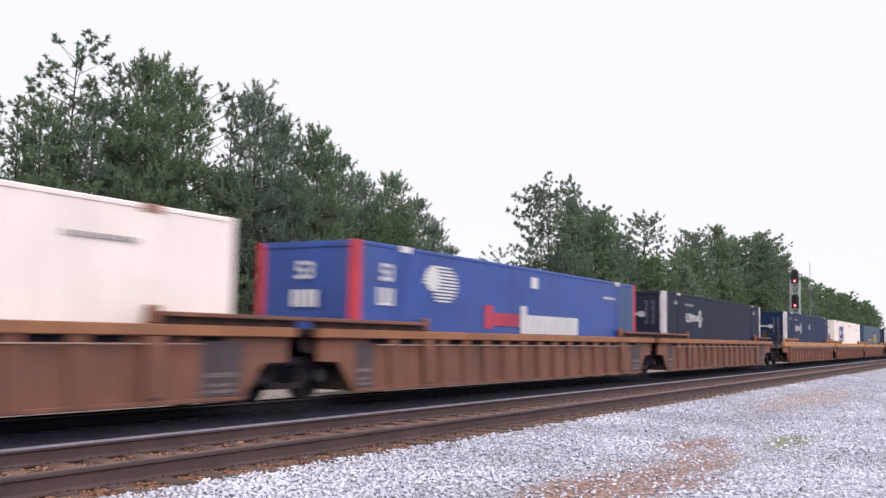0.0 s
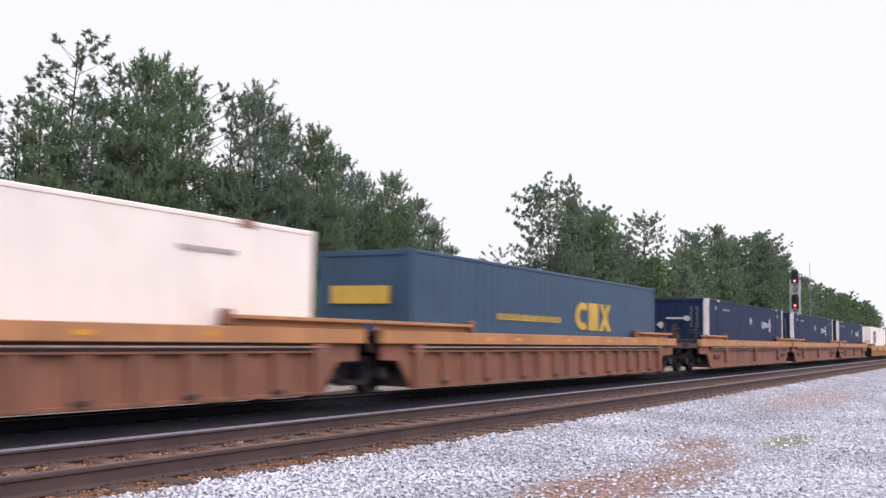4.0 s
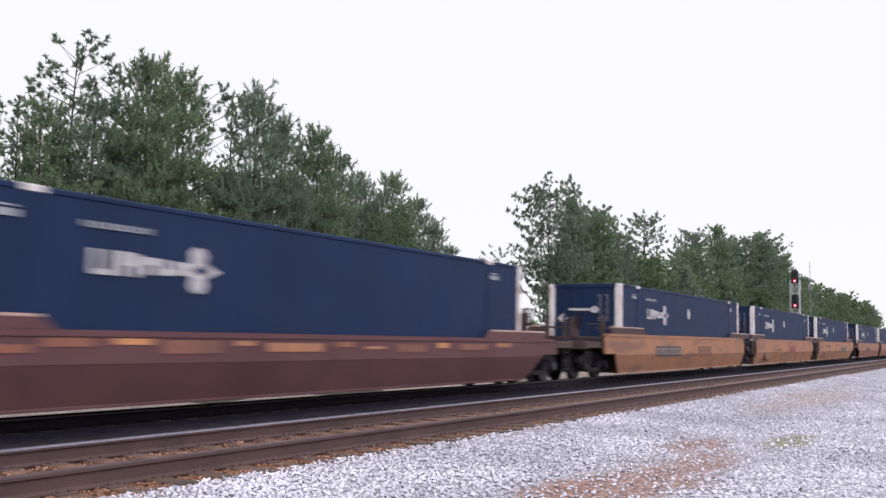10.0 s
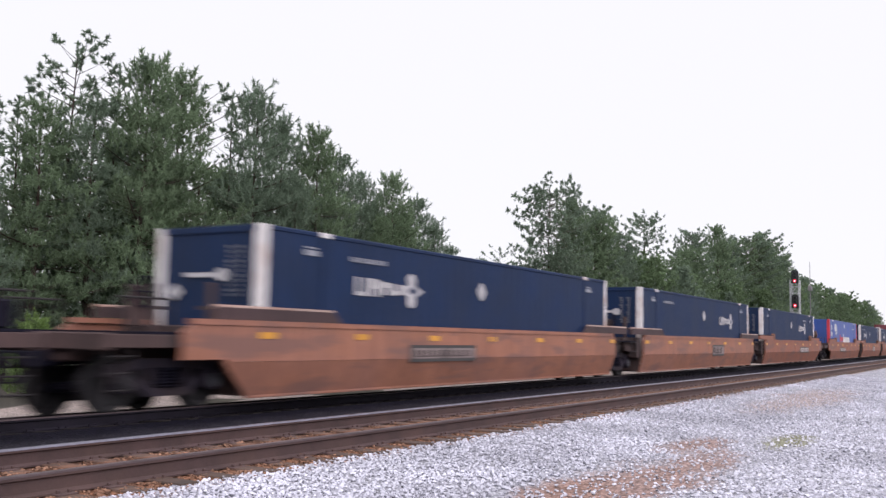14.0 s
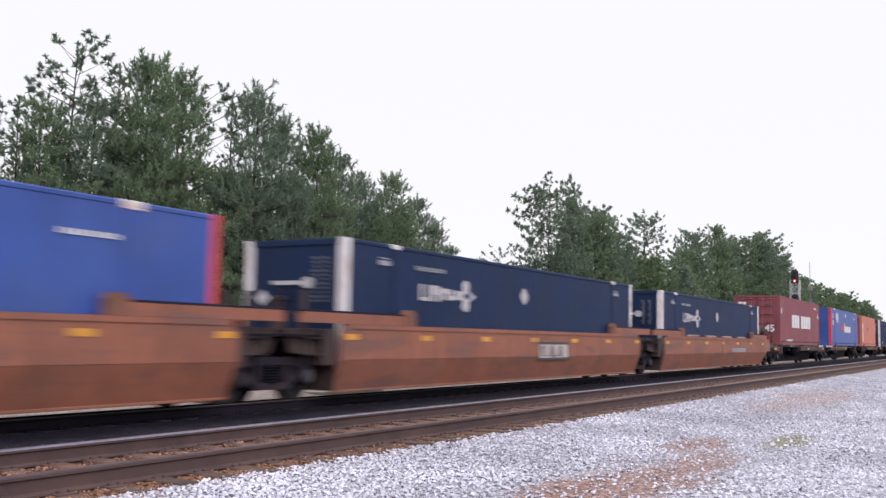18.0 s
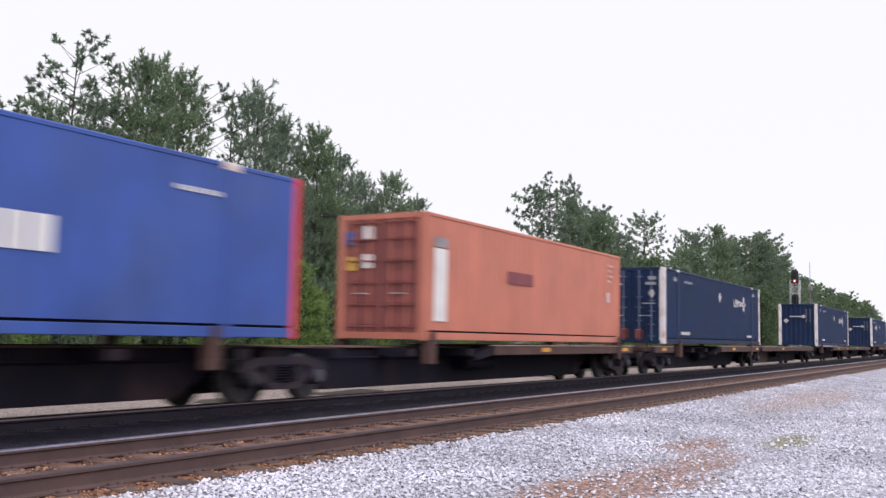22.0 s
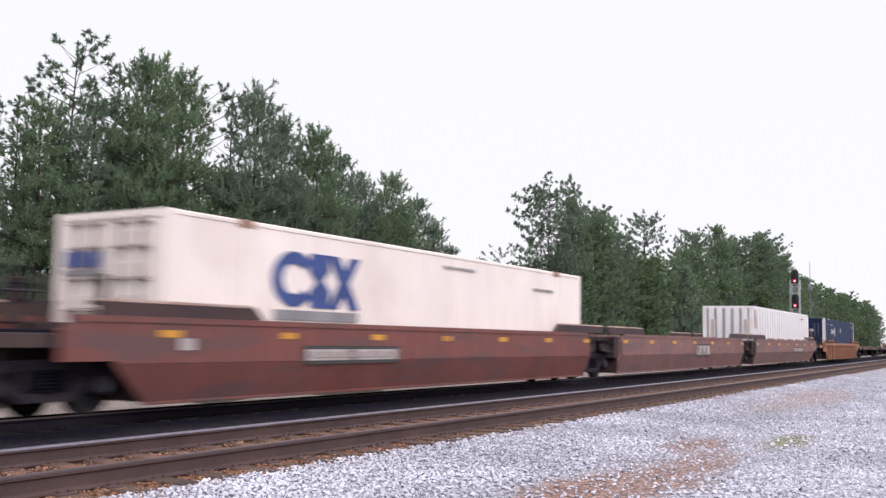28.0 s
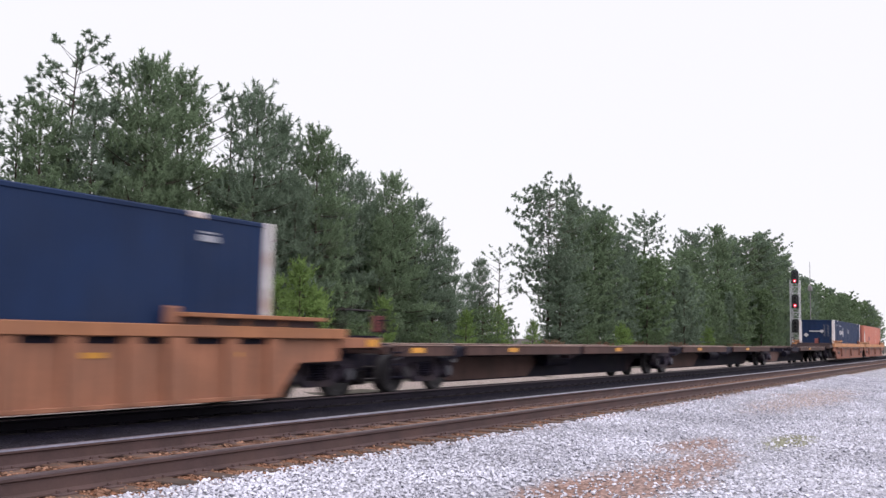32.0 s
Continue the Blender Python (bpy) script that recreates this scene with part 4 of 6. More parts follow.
def spine_car(s0, s1, left, right, label, sills=((9.2, 17.3),), posts=(), brown=False):
    """One spine unit between the trucks or joints at s0 and s1: a deep centre sill with cross arms, side sills along part of it
    and pedestals under the container's posts."""
    c, h = (s0 + s1) / 2, (s1 - s0) / 2
    car = tagged(new("spine_car"), label, "railway car", group="cars of the freight train")
    ex0 = -h - (2.0 if left else -0.15)
    ex1 = h + (2.0 if right else -0.15)
    bm = bmesh.new()
    o = [(ex0, 0.50), (-h + 1.2, 0.44), (-h + 2.0, 0.02), (h - 2.0, 0.02), (h - 1.2, 0.44), (ex1, 0.50), (ex1, 0.86), (ex0, 0.86)]
    prism(bm, o, -0.33, 0.33)
    part("spine", bm, SPINE, car, "deep fish-bellied centre sill")
    bm = bmesh.new()
    box(bm, ex0, ex1, -0.42, 0.42, 0.86, 0.90, 0.01)
    part("deck_plate", bm, DECKB, car)
    # The sill's lit brown, laid over the shade-dark spine of empty units.
    if brown:
        for sy in (-1, 1):
            bm = bmesh.new()
            prism(bm, [(-h + 1.1, 0.46), (-h + 2.1, 0.06), (-h + 6.6, 0.06), (-h + 7.4, 0.50), (-h + 6.2, 0.80), (-h + 1.1, 0.80)], *sorted((sy * 0.334, sy * 0.35)))
            part("spine_panel", bm, DECKB, car, "faded brown panel of the centre sill")
        plaque(car, -h + 2.1, -h + 2.55, 0.50, 0.60, -0.352, WORN, "stencil", "worn white stencil")
    for x in (-h + 1.3, -h + 3.9, -1.9, 1.9, h - 3.9, h - 1.3):
        for sy in (-1, 1):
            bm = bmesh.new()
            prism(bm, [(x - 0.16, 0.70), (x + 0.16, 0.70), (x + 0.16, 0.86), (x - 0.16, 0.86)], *sorted((sy * 0.332, sy * 1.22)))
            part("cross_arm", bm, SPINE, car)
    for sy in (-1, 1):
        for d0, d1 in sills:
            x0, x1 = -h + d0, -h + d1
            bm = bmesh.new()
            box(bm, x0, x1, *sorted((sy * 1.24, sy * 1.31)), 0.70, 0.925, 0.01)
            sill = part("side_sill", bm, SILL, car, "rust-streaked brown side sill")
            bm = bmesh.new()
            box(bm, x0 - 0.01, x1 + 0.01, *sorted((sy * 1.12, sy * 1.33)), 0.927, 0.950, 0.006)
            part("sill_edge", bm, EDGE, sill, "scraped pale upper flange")
            for f in (0.35,) if brown else (0.30, 0.93) if d1 - d0 > 4 else (0.5,):
                x = x0 + (x1 - x0) * f
                bm = bmesh.new()
                box(bm, x - 0.26, x + 0.26, *sorted((sy * 1.311, sy * 1.318)), 0.775, 0.885)
                part("reflector", bm, REFLECT, sill, "small yellow reflector")
            if d1 - d0 > 4:
                bm = bmesh.new()
                prism(bm, [(x0, 0.70), (x0 - 0.9, 0.58), (x0 - 0.9, 0.66), (x0, 0.92)], *sorted((sy * 0.90, sy * 1.24)))
                part("sill_gusset", bm, SPINE, sill)
                bm = bmesh.new()
                box(bm, x0 + 0.3, x1 - 0.3, *sorted((sy * 0.36, sy * 1.10)), 0.87, 0.90)
                part("walkway", bm, IRON, car, "dark grating walkway")
        for d in posts:
            x = -h + d
            bm = bmesh.new()
            box(bm, x - 0.13, x + 0.13, *sorted((sy * 1.10, sy * 1.345)), 0.52, 1.035, 0.015)
            box(bm, x - 0.08, x + 0.08, *sorted((sy * 1.30, sy * 1.35)), 1.035, 1.24, 0.01)
            part("pedestal", bm, SILL, car, "grimy pedestal under a container post")
    bm = bmesh.new()
    rod(bm, (-1.4, -0.62, 0.50), (0.2, -0.62, 0.50), 0.17, 14)
    part("air_tank", bm, IRON, car, "dark round air reservoir")
    bm = bmesh.new()
    rod(bm, (-h + 2, -0.42, 0.66), (h - 2, -0.42, 0.66), 0.025, 6)
    part("brake_pipe", bm, IRON, car)
    for x, on, sx in ((ex0, left, -1), (ex1, right, 1)):
        if on:
            part("coupler", shared("coupler%d" % sx, lambda b: (coupler_mesh(b), bmesh.ops.scale(b, vec=(sx, 1, 1), verts=b.verts)), IRON), IRON, car, at=Matrix.Translation((x, 0, 0)))
            bm = bmesh.new()
            box(bm, *sorted((x, x - sx * 0.15)), -1.3, 1.3, 0.74, 0.93, 0.02)
            part("end_sill", bm, SILL, car)
            for y in (-1.32, 1.32):
                bm = bmesh.new()
                ladder(bm, x - sx * 0.4, y, 0.15, 0.92, n=3)
                part("ladder", bm, IRON, car)
            handbrake(car, x - sx * 0.5, 1.45, -0.75, CORAL_DARK)
    truck(car, -h)
    if right:
        truck(car, h)
    rides(car, c)
    return car

# ---------------------------------------------------------------- containers


def corrugated(bm, x0, x1, z0, z1, y, pitch, depth, inner=0.55, along=True):
    """A folded wall sheet: flats and grooves that run upright."""
    n = max(2, int(round((x1 - x0) / pitch)))
    w = (x1 - x0) / n
    xs = []
    for i in range(n):
        a = x0 + i * w
        xs += [(a, 0.0), (a + w * (1 - inner) * 0.7, 0.0), (a + w * (1 - inner), depth), (a + w * (1 - inner * 0.3), depth)]
    xs.append((x1, 0.0))
    sgn = 1 if y < 0 else -1
    lo = [bm.verts.new((a, y + sgn * dd, z0) if along else (y + sgn * dd, a, z0)) for a, dd in xs]
    hi = [bm.verts.new((a, y + sgn * dd, z1) if along else (y + sgn * dd, a, z1)) for a, dd in xs]
    for i in range(len(xs) - 1):
        bm.faces.new((lo[i], lo[i + 1], hi[i + 1], hi[i]))


def disc(bm, x, z, rx, rz, y, thick=0.006, n=24, hole=0.0, a0=0.0, a1=2 * math.pi):
    """A flat ellipse or a piece of a ring on a wall."""
    k = n
    out = [(x + rx * math.cos(a0 + (a1 - a0) * i / k), z + rz * math.sin(a0 + (a1 - a0) * i / k)) for i in range(k + (1 if hole else 0))]
    if not hole:
        prism(bm, out, y - thick, y)
        return
    inn = [(x + hole * rx * math.cos(a0 + (a1 - a0) * i / k), z + hole * rz * math.sin(a0 + (a1 - a0) * i / k)) for i in range(k + 1)]
    for i in range(k):
        prism(bm, [out[i], out[i + 1], inn[i + 1], inn[i]], y - thick, y)


def text_mesh(body, size):
    """Letters of the built-in font as a mesh, in the plane of the wall."""
    key = "text" + body
    cu = bpy.data.curves.new(key, "FONT")
    cu.body, cu.size, cu.extrude, cu.align_x, cu.align_y = body, size, 0.003, "CENTER", "CENTER"
    cu.offset = 0.012
    tmp = new(key, cu)
    dg = bpy.context.evaluated_depsgraph_get()
    me = bpy.data.meshes.new_from_object(tmp.evaluated_get(dg))
    bpy.data.objects.remove(tmp)
    return me


def number(parent, body, size, m, mat, name="lettering", label=""):
    me = text_mesh(body, size)
    me.materials.clear()
    me.materials.append(mat)
    return part(name, me, mat, parent, label, at=m)


FAINT = material("worn_pale_marking", (0.27, 0.28, 0.32), 0.6, dark=0.7, scale=3, bump=0.02)
RODS = material("scuffed_navy_rod_paint", (0.075, 0.10, 0.165), 0.55, dark=0.7, scale=3, bump=0.03)
WORN_PINK = material("worn_pink_paint", (0.27, 0.095, 0.11), 0.6, scale=3, bump=0.03)
CORAL_PALE = material("pale_marking", (0.5181, 0.3533, 0.3297), 0.6, scale=3, bump=0.02)
SIDE = Matrix.Rotation(math.pi / 2, 4, "X")            # writing on the side that faces the camera
FRONT = Matrix.Rotation(-math.pi / 2, 4, "Z") @ SIDE    # writing on the end that leads


def container(s, z, length, paint, label, h=2.896, w=2.591, post=None, end="wall", fold=(0.40, 0.012), rail=None, door_paint=None):
    """A container whose leading end lies s metres along the line; its origin is that end's middle, at its underside."""
    c = tagged(new("shipping_container"), label, "container", group="containers on the train")
    post = post or paint
    rail = rail or paint
    L, y = length, w / 2
    for sy in (-1, 1):
        bm = bmesh.new()
        corrugated(bm, 0.12, L - 0.12, 0.235, h - 0.09, sy * (y - 0.012), *fold)
        part("side_wall", bm, paint, c)
        bm = bmesh.new()
        box(bm, 0.10, L - 0.10, *sorted((sy * (y - 0.075), sy * y)), 0.02, 0.19, 0.008)
        part("bottom_rail", bm, rail, c)
        bm = bmesh.new()
        box(bm, 0.10, L - 0.10, *sorted((sy * (y - 0.075), sy * y)), h - 0.10, h - 0.004, 0.022)
        part("top_rail", bm, rail, c)
        for x0, x1 in ((0.0, 0.17), (L - 0.17, L)):
            bm = bmesh.new()
            box(bm, x0, x1, *sorted((sy * (y - 0.20), sy * (y + 0.004))), 0.10, h - 0.10, 0.012)
            part("corner_post", bm, paint if end == "doors" and sy > 0 and paint is NAVY else post, c)
            for z0 in (0.0, h - 0.12):
                bm = bmesh.new()
                box(bm, x0 - 0.003, x1 + 0.003, *sorted((sy * (y - 0.17), sy * (y + 0.006))), z0, z0 + 0.12, 0.008)
                part("corner_casting", bm, post, c)
    bm = bmesh.new()
    corrugated_roof = [(0.1 + (L - 0.2) * i / 60, 0.018 if i % 2 else 0.0) for i in range(61)]
    lo = [bm.verts.new((x, -y + 0.06, h - 0.03 + d)) for x, d in corrugated_roof]
    hi = [bm.verts.new((x, y - 0.06, h - 0.03 + d)) for x, d in corrugated_roof]
    for i in range(60):
        bm.faces.new((lo[i], lo[i + 1], hi[i + 1], hi[i]))
    part("roof", bm, paint, c)
    bm = bmesh.new()
    # Raised past the floor, so dark iron stands for the groove's shade.
    box(bm, 0.1, L - 0.1, -y + 0.08, y - 0.08, 0.06, 0.26)
    part("floor", bm, IRON, c)
    for k, (x, sgn) in enumerate(((0.0, -1), (L, 1))):
        doors = (end == "doors") == (k == 0)
        if doors:
            dp = door_paint or paint
            for y0, y1 in ((-y + 0.20, -0.012), (0.012, y - 0.20)):
                bm = bmesh.new()
                box(bm, *sorted((x - sgn * 0.02, x - sgn * 0.07)), y0, y1, 0.16, h - 0.14, 0.01)
                door = part("door", bm, dp, c)
                key = "door_panel%d_%d_%d_%s" % (round(x * 1000), round(y0 * 1000), round(y1 * 1000), dp.name)
                for i in range(5):
                    part("door_panel", shared(key, lambda b: box(b, *sorted((x - sgn * 0.004, x - sgn * 0.02)), y0 + 0.10, y1 - 0.10, 0.0, 0.22, 0.004), dp), dp, door, at=Matrix.Translation((0, 0, 0.34 + i * 0.5)))
                for f in (0.28, 0.72):
                    yy = y0 + (y1 - y0) * f
                    bm = bmesh.new()
                    rod(bm, (x + sgn * 0.03, yy, 0.10), (x + sgn * 0.03, yy, h - 0.10), 0.034 if dp is NAVY else 0.020, 8)
                    part("lock_rod", bm, RODS if dp is NAVY else MARK_GREY if dp is WHITE else CORAL if dp is CORAL_DARK else WORN_PINK if dp is OXIDE else dp, door, "upright lock rod")
                    for zz in ((0.28, 0.72, 1.22, 1.62, 2.40) if dp is NAVY else (0.30, 0.80, 1.30, 1.80, 2.30, h - 0.20)) if k == 0 else ():
                        part("lock_bracket", shared("lock_bracket" + dp.name, lambda b: box(b, -0.055, 0.0, *((-0.12, 0.12) if dp is NAVY else (-0.17, 0.17)), -0.018, 0.018, 0.006), RODS if dp is NAVY else BOARD_GREY if dp is WHITE else WORN_PINK if dp is OXIDE else dp), dp, door, at=Matrix.Translation((x, yy, zz + (0.14 if dp is NAVY and (f < 0.5) != (y0 < 0) else 0.0))))
                    bm = bmesh.new()
                    rod(bm, (x + sgn * 0.05, yy, 1.05), (x + sgn * 0.05, yy + 0.35 * (1 if f < 0.5 else -1), 1.05), 0.014, 6)
                    part("door_handle", bm, GALV, door)
        else:
            bm = bmesh.new()
            corrugated(bm, -y + 0.19, y - 0.19, 0.16, h - 0.09, (x + 0.03) if k == 0 else (x - 0.03), fold[0], -fold[1] if k == 0 else fold[1], *fold[2:], along=False)
            part("end_wall", bm, paint, c)
        for z0, z1, nm in ((0.02, 0.17, "end_sill"), (h - 0.13, h - 0.004, "end_header")):
            bm = bmesh.new()
            box(bm, *sorted((x, x - sgn * 0.10)), -y + 0.17, y - 0.17, z0, z1, 0.008)
            part(nm, bm, rail, c)
    rides(c, s, z)
    return c


def seam(x, h=2.896, w=2.591):
    """The reinforced ring of a long box: a flat upright strap and a lifting plate in the top rail."""
    bm = bmesh.new()
    box(bm, x - 0.09, x + 0.09, -w / 2 - 0.004, -w / 2 + 0.02, 0.0, h - 0.1, 0.004)
    return bm


def arrow_logo(c, x, z, y, paint):
    """A white block mark: worn upright blocks that end in a four-lobed arrow with a dark eye."""
    h = 0.18
    for x0, x1, z0, z1 in ((0.0, 0.11, -h, h), (0.11, 0.30, -h, -h + 0.08), (0.30, 0.40, -h, h), (0.46, 0.60, -h, h), (0.60, 0.74, -0.02, h), (0.74, 0.86, -h, h * 0.9), (0.90, 1.02, -0.13, 0.13),
                           (1.02, 1.14, 0.02, 0.13), (1.14, 1.24, -0.13, 0.13), (1.28, 1.38, -0.12, 0.12), (1.38, 1.50, -0.12, -0.02), (1.50, 1.66, -0.10, 0.11)):
        bm = bmesh.new()
        box(bm, x + x0, x + x1 - 0.004, y - 0.006, y, z + z0, z + z1)
        part("letter_block", bm, WORN, c, "white worn block of a mark")
    bm = bmesh.new()
    cx = x + 2.02
    o = [(-0.36, -0.10), (-0.16, -0.12), (-0.19, -0.30), (-0.06, -0.40), (0.10, -0.38), (0.18, -0.26), (0.14, -0.14), (0.50, 0.0), (0.14, 0.14), (0.18, 0.26), (0.10, 0.38), (-0.06, 0.40), (-0.19, 0.30), (-0.16, 0.12), (-0.36, 0.10)]
    prism(bm, [(cx + 0.92 * u, z + 0.92 * v) for u, v in o], y - 0.006, y)
    em = part("emblem", bm, WORN, c, "white four-lobed arrow emblem")
    bm = bmesh.new()
    prism(bm, [(cx - 0.12, z), (cx + 0.04, z - 0.10), (cx + 0.24, z), (cx + 0.04, z + 0.10)], y - 0.010, y - 0.006)
    part("eye", bm, paint, em, "dark diamond in the emblem")


def navy_box(s, z, kind, label, paint=NAVY, end="wall", diamond=True, low=False):
    c = container(s, z, 16.154, paint, label, post=POST, end=end, fold=(0.30, 0.026) if low else (0.36, 0.010))
    y = -1.2995
    x = 2.7 if kind == "a" else 10.55
    arrow_logo(c, x, 1.96, y, paint)
    if diamond:
        bm = bmesh.new()
        dx = 7.85 if kind == "a" else 8.05
        prism(bm, [(dx - 0.21, 2.07), (dx - 0.04, 1.89), (dx + 0.04, 1.89), (dx + 0.21, 2.07), (dx + 0.21, 2.13), (dx + 0.04, 2.31), (dx - 0.04, 2.31), (dx - 0.21, 2.13)], y - 0.006, y)
        part("diamond_mark", bm, WORN, c, "white diamond mark")
    nx = 2.55 if kind in "ab" else 11.95
    bars(c, nx, nx + 1.22, 2.43, 2.52, y, FAINT, 9, "serial_number", "white serial markings")
    for tx in (1.12, 14.45):
        bm = bmesh.new()
        prism(bm, [(tx, 2.44), (tx + 0.40, 2.44), (tx + 0.40, 2.54), (tx, 2.54)], y - 0.006, y)
        prism(bm, [(tx + 0.04, 2.57), (tx + 0.36, 2.57), (tx + 0.36, 2.60), (tx + 0.04, 2.60)], y - 0.006, y)
        part("size_mark", bm, FAINT, c, "small pale size marking")
    for tx in (1.75, 14.4):
        bm = bmesh.new()
        box(bm, tx - 0.15, tx + 0.15, -1.305, -1.22, 2.80, 2.90, 0.01)
        part("lifting_plate", bm, POST, c, "white lifting plate in the top rail")
    for tx in (1.75, 14.4):
        part("strap", seam(tx), paint, c)
    if low:
        bars(c, 2.1, 3.3, 0.36, 0.48, y - 0.004, MARK, 9, "serial_number", "white serial markings")
        bars(c, 13.2, 14.2, 0.36, 0.46, y - 0.004, MARK, 8, "serial_number", "white serial markings")
    if end == "doors":
        for y0, y1, z0, z1 in ((-0.98, -0.68, 2.42, 2.54), (-0.98, -0.58, 2.22, 2.33), (0.35, 0.92, 2.22, 2.29), (0.40, 0.72, 2.56, 2.60), (-0.95, -0.45, 1.50, 1.54), (0.42, 0.80, 0.62, 0.70)):
            bm = bmesh.new()
            box(bm, -0.062, -0.056, y0, y1, z0, z1)
            part("door_marking", bm, FAINT, c, "pale worn data marking on a door")
        bm = bmesh.new()
        prism(bm, [(-0.92, 1.86), (-0.82, 1.70), (-0.72, 1.86), (-0.72, 1.94), (-0.82, 2.08), (-0.92, 1.94)], 0.056, 0.062)
        bmesh.ops.rotate(bm, verts=bm.verts, cent=(0, 0, 0), matrix=Matrix.Rotation(math.pi / 2, 3, "Z"))
        part("placard", bm, WORN, c, "white worn diamond placard")
    if end == "wall":
        bm = bmesh.new()
        x0 = -0.012
        for v in ([(-0.25, 1.98), (0.55, 1.98), (0.55, 2.06), (-0.25, 2.06)],):
            prism(bm, v, x0 - 0.006, x0)
        disc(bm, -0.38, 2.02, 0.15, 0.12, x0, 0.006, 14)
        bmesh.ops.rotate(bm, verts=bm.verts, cent=(0, 0, 0), matrix=Matrix.Rotation(math.pi / 2, 3, "Z"))
        bmesh.ops.scale(bm, vec=(-1, 1, 1), verts=bm.verts)
        for v in bm.verts:
            v.co.x = -abs(v.co.x) if abs(v.co.x) > 0 else 0
        part("logo", bm, WORN, c, "small white arrow mark")
        for y0 in (-0.88, -0.62):
            bm = bmesh.new()
            o = [(y0, 2.53), (y0, 1.63)]
            for i in reversed(range(11)):
                za, w_ = 2.48 - i * 0.085, 0.13 - 0.03 * (i % 3)
                o += [(y0 + w_, za), (y0 + w_, za + 0.05)] + ([(y0 + 0.012, za + 0.05), (y0 + 0.012, za + 0.085)] if i else [])
            prism(bm, o, 0.012, 0.018)
            bmesh.ops.rotate(bm, verts=bm.verts, cent=(0, 0, 0), matrix=Matrix.Rotation(math.pi / 2, 3, "Z"))
            part("data_panel", bm, FAINT_DARK, c, "column of faint grey data markings")
        bm = bmesh.new()
        prism(bm, [(-0.0, 1.55), (0.19, 1.72), (0.0, 1.89), (-0.19, 1.72)], 0.012, 0.018)
        bmesh.ops.rotate(bm, verts=bm.verts, cent=(0, 0, 0), matrix=Matrix.Rotation(math.pi / 2, 3, "Z"))
        bmesh.ops.translate(bm, verts=bm.verts, vec=(0, 0.78, 0))
        part("placard", bm, WORN, c, "white diamond placard")
    return c


def white_box(s, z, label, end="doors", logo=True):
    c = container(s, z, 16.154, WHITE, label, end=end, fold=(0.62, 0.006))
    y = -1.2995
    for tx in (1.75, 14.4):
        part("strap", seam(tx), WHITE, c)
        bm = bmesh.new()
        box(bm, tx - 0.20, tx + 0.20, -1.305, -1.22, 2.76, 2.90, 0.01)
        part("lifting_plate", bm, material("rust_wash", (0.3297, 0.1884, 0.1335), 0.7, scale=3, bump=0.1), c, "rust-stained lifting plate")
    if logo:
        bm = bmesh.new()
        disc(bm, 3.02, 1.98, 0.60, 0.50, y, 0.006, 20, hole=0.55, a0=0.22 * math.pi, a1=1.78 * math.pi)
        prism(bm, [(3.50, 1.48), (4.02, 1.48), (4.06, 1.80), (3.84, 2.00), (4.04, 2.18), (4.00, 2.48), (3.46, 2.48), (3.42, 2.16), (3.64, 1.96), (3.44, 1.78)], y - 0.007, y - 0.001)
        prism(bm, [(4.00, 1.48), (4.32, 1.48), (4.98, 2.48), (4.66, 2.48)], y - 0.006, y)
        prism(bm, [(4.66, 1.48), (4.98, 1.48), (4.32, 2.48), (4.00, 2.48)], y - 0.009, y - 0.003)
        part("logo", bm, MARK_BLUE, c, "large blue block emblem")
        plaque(c, 2.5, 4.95, 1.24, 1.42, y, MARK_GREY, "lettering", "grey line of small lettering")
        bm = bmesh.new()
        for i, (a, b) in enumerate(((0.10, 0.36), (0.42, 0.66), (0.72, 1.0))):
            prism(bm, [(a, 2.0), (b, 2.0), (b, 2.26), (a, 2.26)], -0.006, 0.0)
        bmesh.ops.rotate(bm, verts=bm.verts, cent=(0, 0, 0), matrix=Matrix.Rotation(-math.pi / 2, 3, "Z"))
        bmesh.ops.translate(bm, verts=bm.verts, vec=(-0.06, 1.1, 0))
        part("logo", bm, MARK_BLUE, c, "small blue block emblem")
        bm = bmesh.new()
        box(bm, -0.03, -0.022, 0.06, 1.06, 1.88, 1.96)
        part("lettering", bm, MARK_GREY, c, "grey line of small lettering")
    bars(c, 8.2, 9.7, 2.55, 2.62, y, MARK_GREY, 12, "serial_number", "faint grey serial markings")
    bars(c, 12.9, 14.2, 2.28, 2.36, y, MARK_GREY, 9, "serial_number", "faint grey serial markings")
    return c


